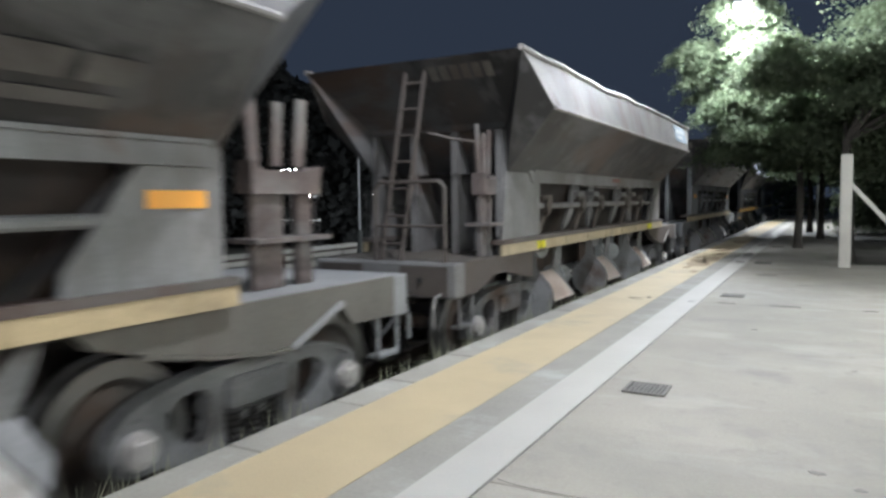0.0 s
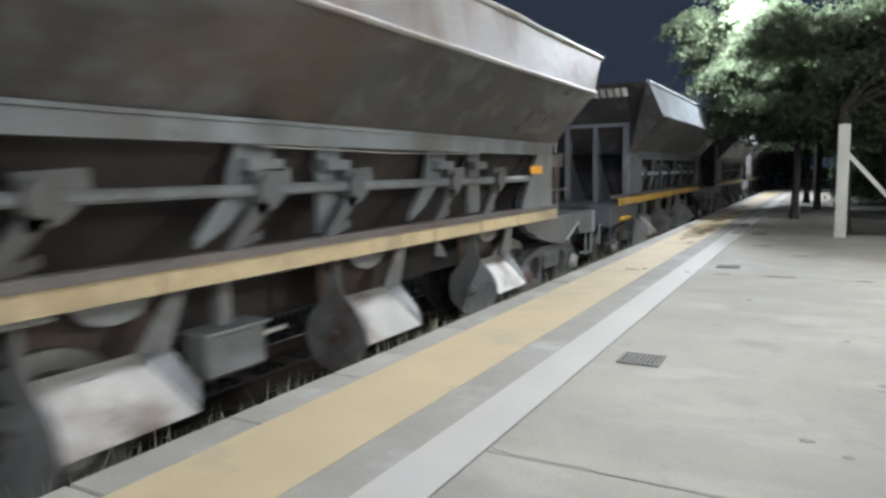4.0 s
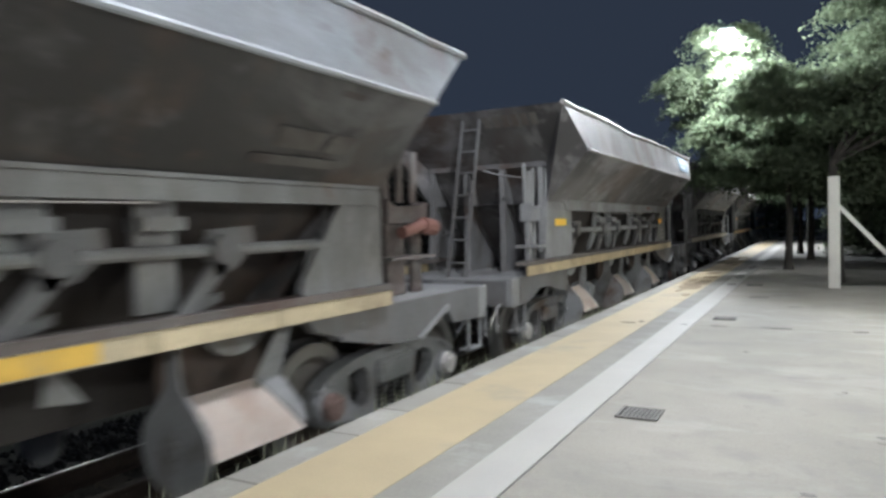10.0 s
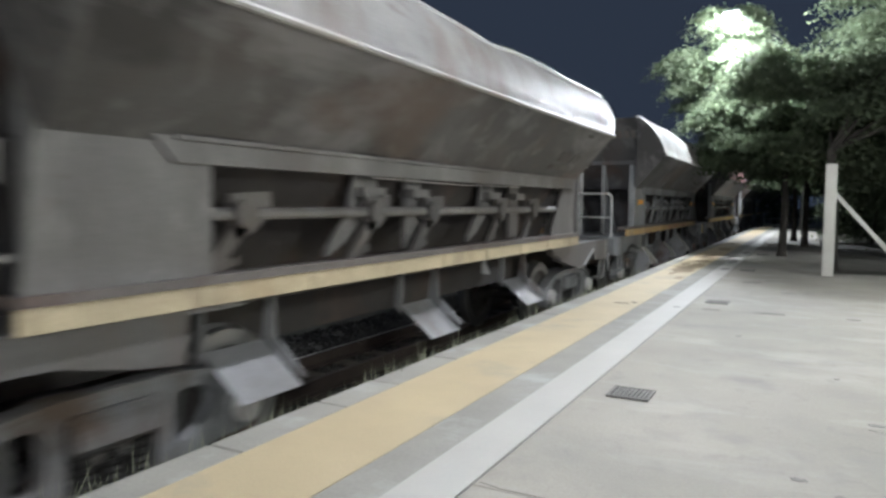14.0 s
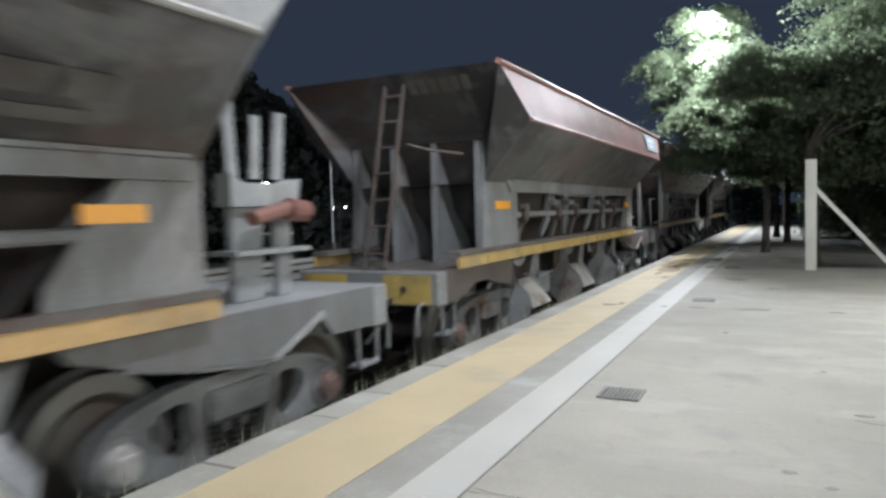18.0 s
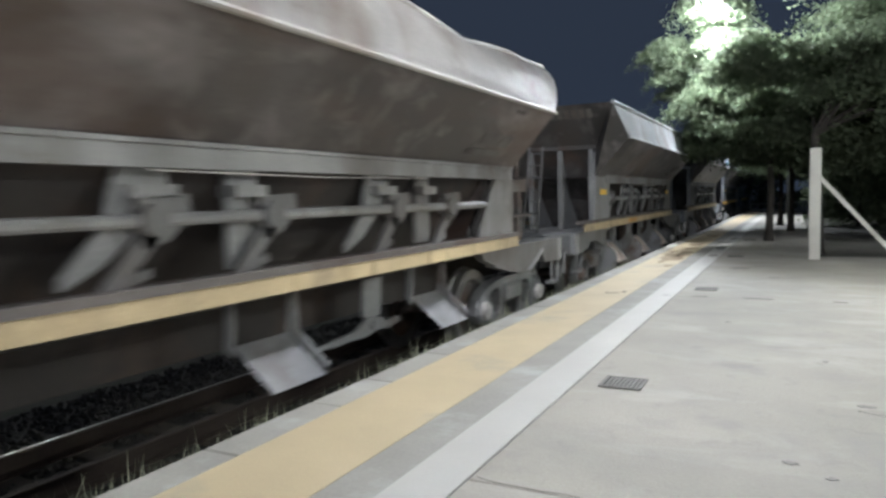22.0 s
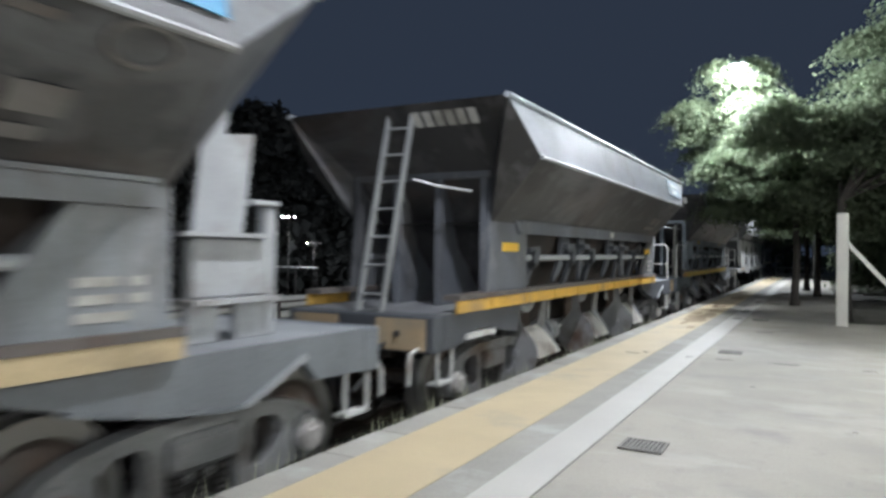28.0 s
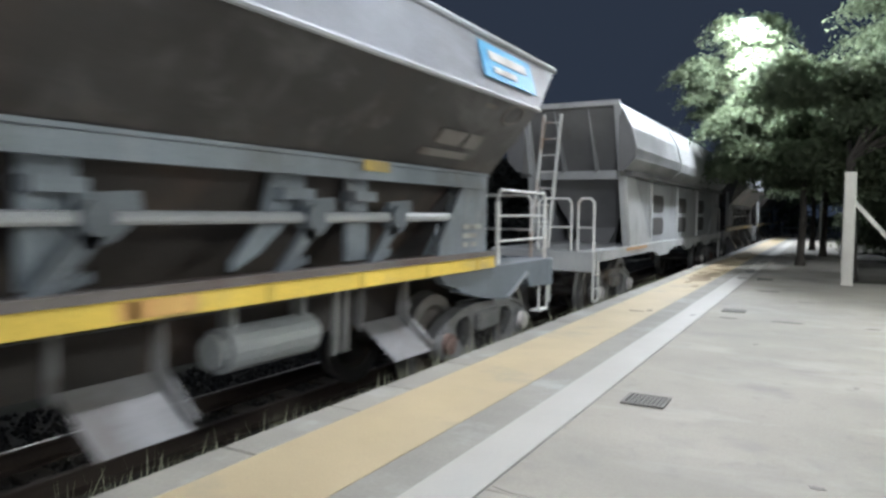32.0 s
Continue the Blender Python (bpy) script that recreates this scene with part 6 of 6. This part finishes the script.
# Unseen wall, added to keep the last fill lamp off the platform.
setting("station_wall", box(bmnew(), 7.32, 7.6, -1.5, 13.2, -0.05, 4.2), M_POST, "unseen wall added to screen a fill lamp from the platform", "wall")
# Unseen plain wall that closes the platform behind the camera.
setting("station_wall", box(bmnew(), 6.85, 7.15, -20, -1.5, -0.05, 4.2), M_POST, "unseen plain wall added to close the platform", "wall")

# beyond the end of the platform: white board barrier on the lower ground
barrier = thing("barrier_fence", "low white board barrier beyond the platform end", "fence", (0.0, 46.2, -0.85))
for z in (0.76, 1.15):
    part("board", box(bmnew(), 0, 2.9, 0, 0.04, z, z + 0.1), M_FENCE, barrier)
for k in range(4):
    part("post", box(bmnew(), k * 0.93, k * 0.93 + 0.1, 0.042, 0.14, -0.01, 1.32), M_FENCE, barrier)

# ---------------------------------------------------------------- far side of the tracks
setting("far_pavement", box(bmnew(), -13.2, -11.3, -40, 90, -0.86, -0.42), M_KERB, "pale pavement strip across the yard", "pavement")
rail2 = thing("low_barrier", "low dark steel rail on short posts", "barrier")
part("top_bar", box(bmnew(), -10.72, -10.64, -30, 60, -0.36, -0.30), M_RAILWEB, rail2)
for k in range(22):
    part("post", box(bmnew(), -10.71, -10.65, -29 + k * 4.0, -28.93 + k * 4.0, -0.86, -0.361), M_RAILWEB, rail2)


def yard_lamp(place, h, double):
    p = thing("yard_lamp", "tall lit yard lamp on a steel pole", "street lamp", place, "yard lamps")
    bm = bmnew()
    rod(bm, (0, 0, 0), (0, 0, 0.5), 0.11, 10, 0.1)
    rod(bm, (0, 0, 0.5), (0, 0, h * 0.6), 0.055, 12, 0.045)
    rod(bm, (0, 0, h * 0.6), (0, 0, h), 0.04, 12, 0.03)
    pipe(bm, [(-0.1, -0.7, h + 0.1), (0, 0, h), (0.1, 0.9, h + 0.2)], 0.03)
    part("pole", bm, M_MAST, p)
    for s, y in ((-1, -0.75), (1, 1.0)):
        part("lamp_head", box(bmnew(), -0.14, 0.14, y - 0.28, y + 0.28, h + 0.12, h + 0.2, 0.02), M_GALV, p)
        part("lamp_glass", box(bmnew(), -0.12, 0.12, y - 0.24, y + 0.24, h + 0.09, h + 0.118), M_LAMP, p)
    return p


yard_lamp((-11.9, 9.2, -0.42), 6.0, True)

hedge_rng = random.Random(21)
hedge = thing("hedge", "lit green hedge beyond the yard", "hedge", (-20.5, 13.0, -0.86))
leaves("foliage", hedge, [(hedge_rng.uniform(-1.5, 1.5), hedge_rng.uniform(-3.5, 2.6), hedge_rng.uniform(0.5, 1.5), hedge_rng.uniform(0.4, 0.7)) for _ in range(40)], 220, 0.09, M_BUSH, 31)
for k in range(10):
    part("stem", rod(bmnew(), (0, -3.2 + k * 0.65, 0), (hedge_rng.uniform(-0.4, 0.4), -3.2 + k * 0.65, 1.2), 0.04, 6, 0.02), M_BARK, hedge)

for k in range(21):
    deg = 16 + k * 3.4
    a = math.radians(deg)
    d = 34 + 4 * math.sin(k * 2.3)
    h = (0.2 if deg > 41 else 0.2 - (41 - deg) * 0.0085 if deg > 29 else 0.09) * d + 1.9 + 0.45 * math.sin(k * 1.7)
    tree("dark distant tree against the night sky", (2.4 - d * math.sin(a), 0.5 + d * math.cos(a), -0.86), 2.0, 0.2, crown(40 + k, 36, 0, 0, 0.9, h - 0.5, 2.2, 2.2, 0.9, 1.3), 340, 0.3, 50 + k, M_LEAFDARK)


def scaled_mast(place, h, n):
    p = thing("far_floodlight", "small lit mast, scaled and set nearer for a distant light", "street lamp", place, "distant lamps")
    bm = bmnew()
    rod(bm, (0, 0, 0), (0, 0, h), 0.02, 8, 0.012)
    rod(bm, (-0.36, 0, h), (0.36, 0, h), 0.01, 6)
    part("mast", bm, M_SPRING, p)
    for k in range(n):
        x = -0.3 + 0.6 * k / max(1, n - 1)
        bm = bmnew()
        rod(bm, (x, -0.05, h), (x, 0.05, h), 0.013, 10)
        part("floodlight", bm, M_FARLAMP, p)


# Small masts set before the trees, placed to fit the camera's view.
for deg, el, d, n in ((41.3, 0.046, 27, 3), (39.27, 0.0087, 27, 1), (35.2, 0.0097, 27, 2), (59.0, 0.0071, 26, 1), (51.1, 0.0072, 26, 1)):
    sa, ca = math.sin(math.radians(deg)), math.cos(math.radians(deg))
    scaled_mast((2.4 - sa * d, 0.5 + ca * d, -0.86), 1.99 + el * d, n)
# Stands in for a lit strip farther off, set nearer to fit the view.
board = thing("board_fence", "pale board rail standing in for a lit strip farther off", "fence", (-17.7, 21.4, -0.86), "")
part("board", box(bmnew(), 0, 3.2, 0.0, 0.04, 1.28, 1.315), M_FENCE, board)
for k in range(4):
    part("post", box(bmnew(), k * 1.03, k * 1.03 + 0.04, 0.042, 0.08, -0.01, 1.3), M_SPRING, board)

# slim dark poles beside the yard barrier
for place, h in (((-10.5, 18.4, -0.86), 4.15), ((-10.5, 12.0, -0.86), 1.15)):
    pl = thing("slim_pole", "slim dark steel pole with a thick base", "pole", place, "slim poles of the yard")
    part("base", rod(bmnew(), (0, 0, -0.01), (0, 0, 1.1), 0.1, 10, 0.08), M_MAST, pl)
    part("shaft", rod(bmnew(), (0, 0, 1.1), (0, 0, max(h, 1.2)), 0.035, 8, 0.025), M_GALV if h > 2 else M_MAST, pl)


# weeds along the platform foot
def weeds(n, seed):
    r = np.random.RandomState(seed)
    V, Fc = [], []
    for _ in range(n):
        x, y = -0.04 - 0.3 * r.uniform() ** 2, r.uniform(0.6, 13)
        lush = 0.5 + 0.5 * math.sin(y * 2.3) * math.sin(y * 0.9 + 1)
        if r.uniform() > 0.25 + 0.75 * lush:
            continue
        top = r.uniform(-0.05, 0.07) + (r.uniform(0.04, 0.12) if r.uniform() < 0.1 else 0) - 0.32 * (-x)
        for _b in range(4):
            h, w, l, a = top + 0.74 - r.uniform(0, 0.12), r.uniform(0.004, 0.008), r.uniform(0.04, 0.2), r.uniform(0, 6.28)
            dx, dy = math.cos(a) * 0.6, math.sin(a)
            k = len(V)
            V += [(x - dy * w, y + dx * w, -0.74), (x + dy * w, y - dx * w, -0.74), (x + dx * l * 0.3 + dy * w, y + dy * l * 0.3 - dx * w, -0.74 + h * 0.7), (x + dx * l * 0.3 - dy * w, y + dy * l * 0.3 + dx * w, -0.74 + h * 0.7), (x + dx * l, y + dy * l, -0.74 + h)]
            Fc += [(k, k + 1, k + 2, k + 3), (k + 3, k + 2, k + 4)]
    me = bpy.data.meshes.new("weeds")
    me.from_pydata(V, [], Fc)
    me.materials.append(M_GRASS)
    tagged(new("weeds", me), "thin weeds growing along the foot of the platform", "weeds", "", "stuff")


weeds(2600, 5)


# ---------------------------------------------------------------- the moving train
# wagon shifts along the track, placed to fit the camera's view
VIEW_SHIFT = {4: 0.13, 7: -0.09, 10: -0.12}


def motions():
    times = [k * 1.0 for k in range(33)]
    for i, w, wheels in WAGONS:
        walk(w, [(t, pose(TRACK_X, i * PITCH + VIEW_SHIFT.get(i, 0.0) + (0.0, 0.8, 3.45)[(i > 13) + (i > 14)] - run(t), RAIL_Z)) for t in times])
        for ws, y in wheels:
            walk(ws, [(k / 10, pose(0, y, R_WHEEL, math.degrees(run(k / 10) / R_WHEEL) % 360)) for k in range(321)])


motions()
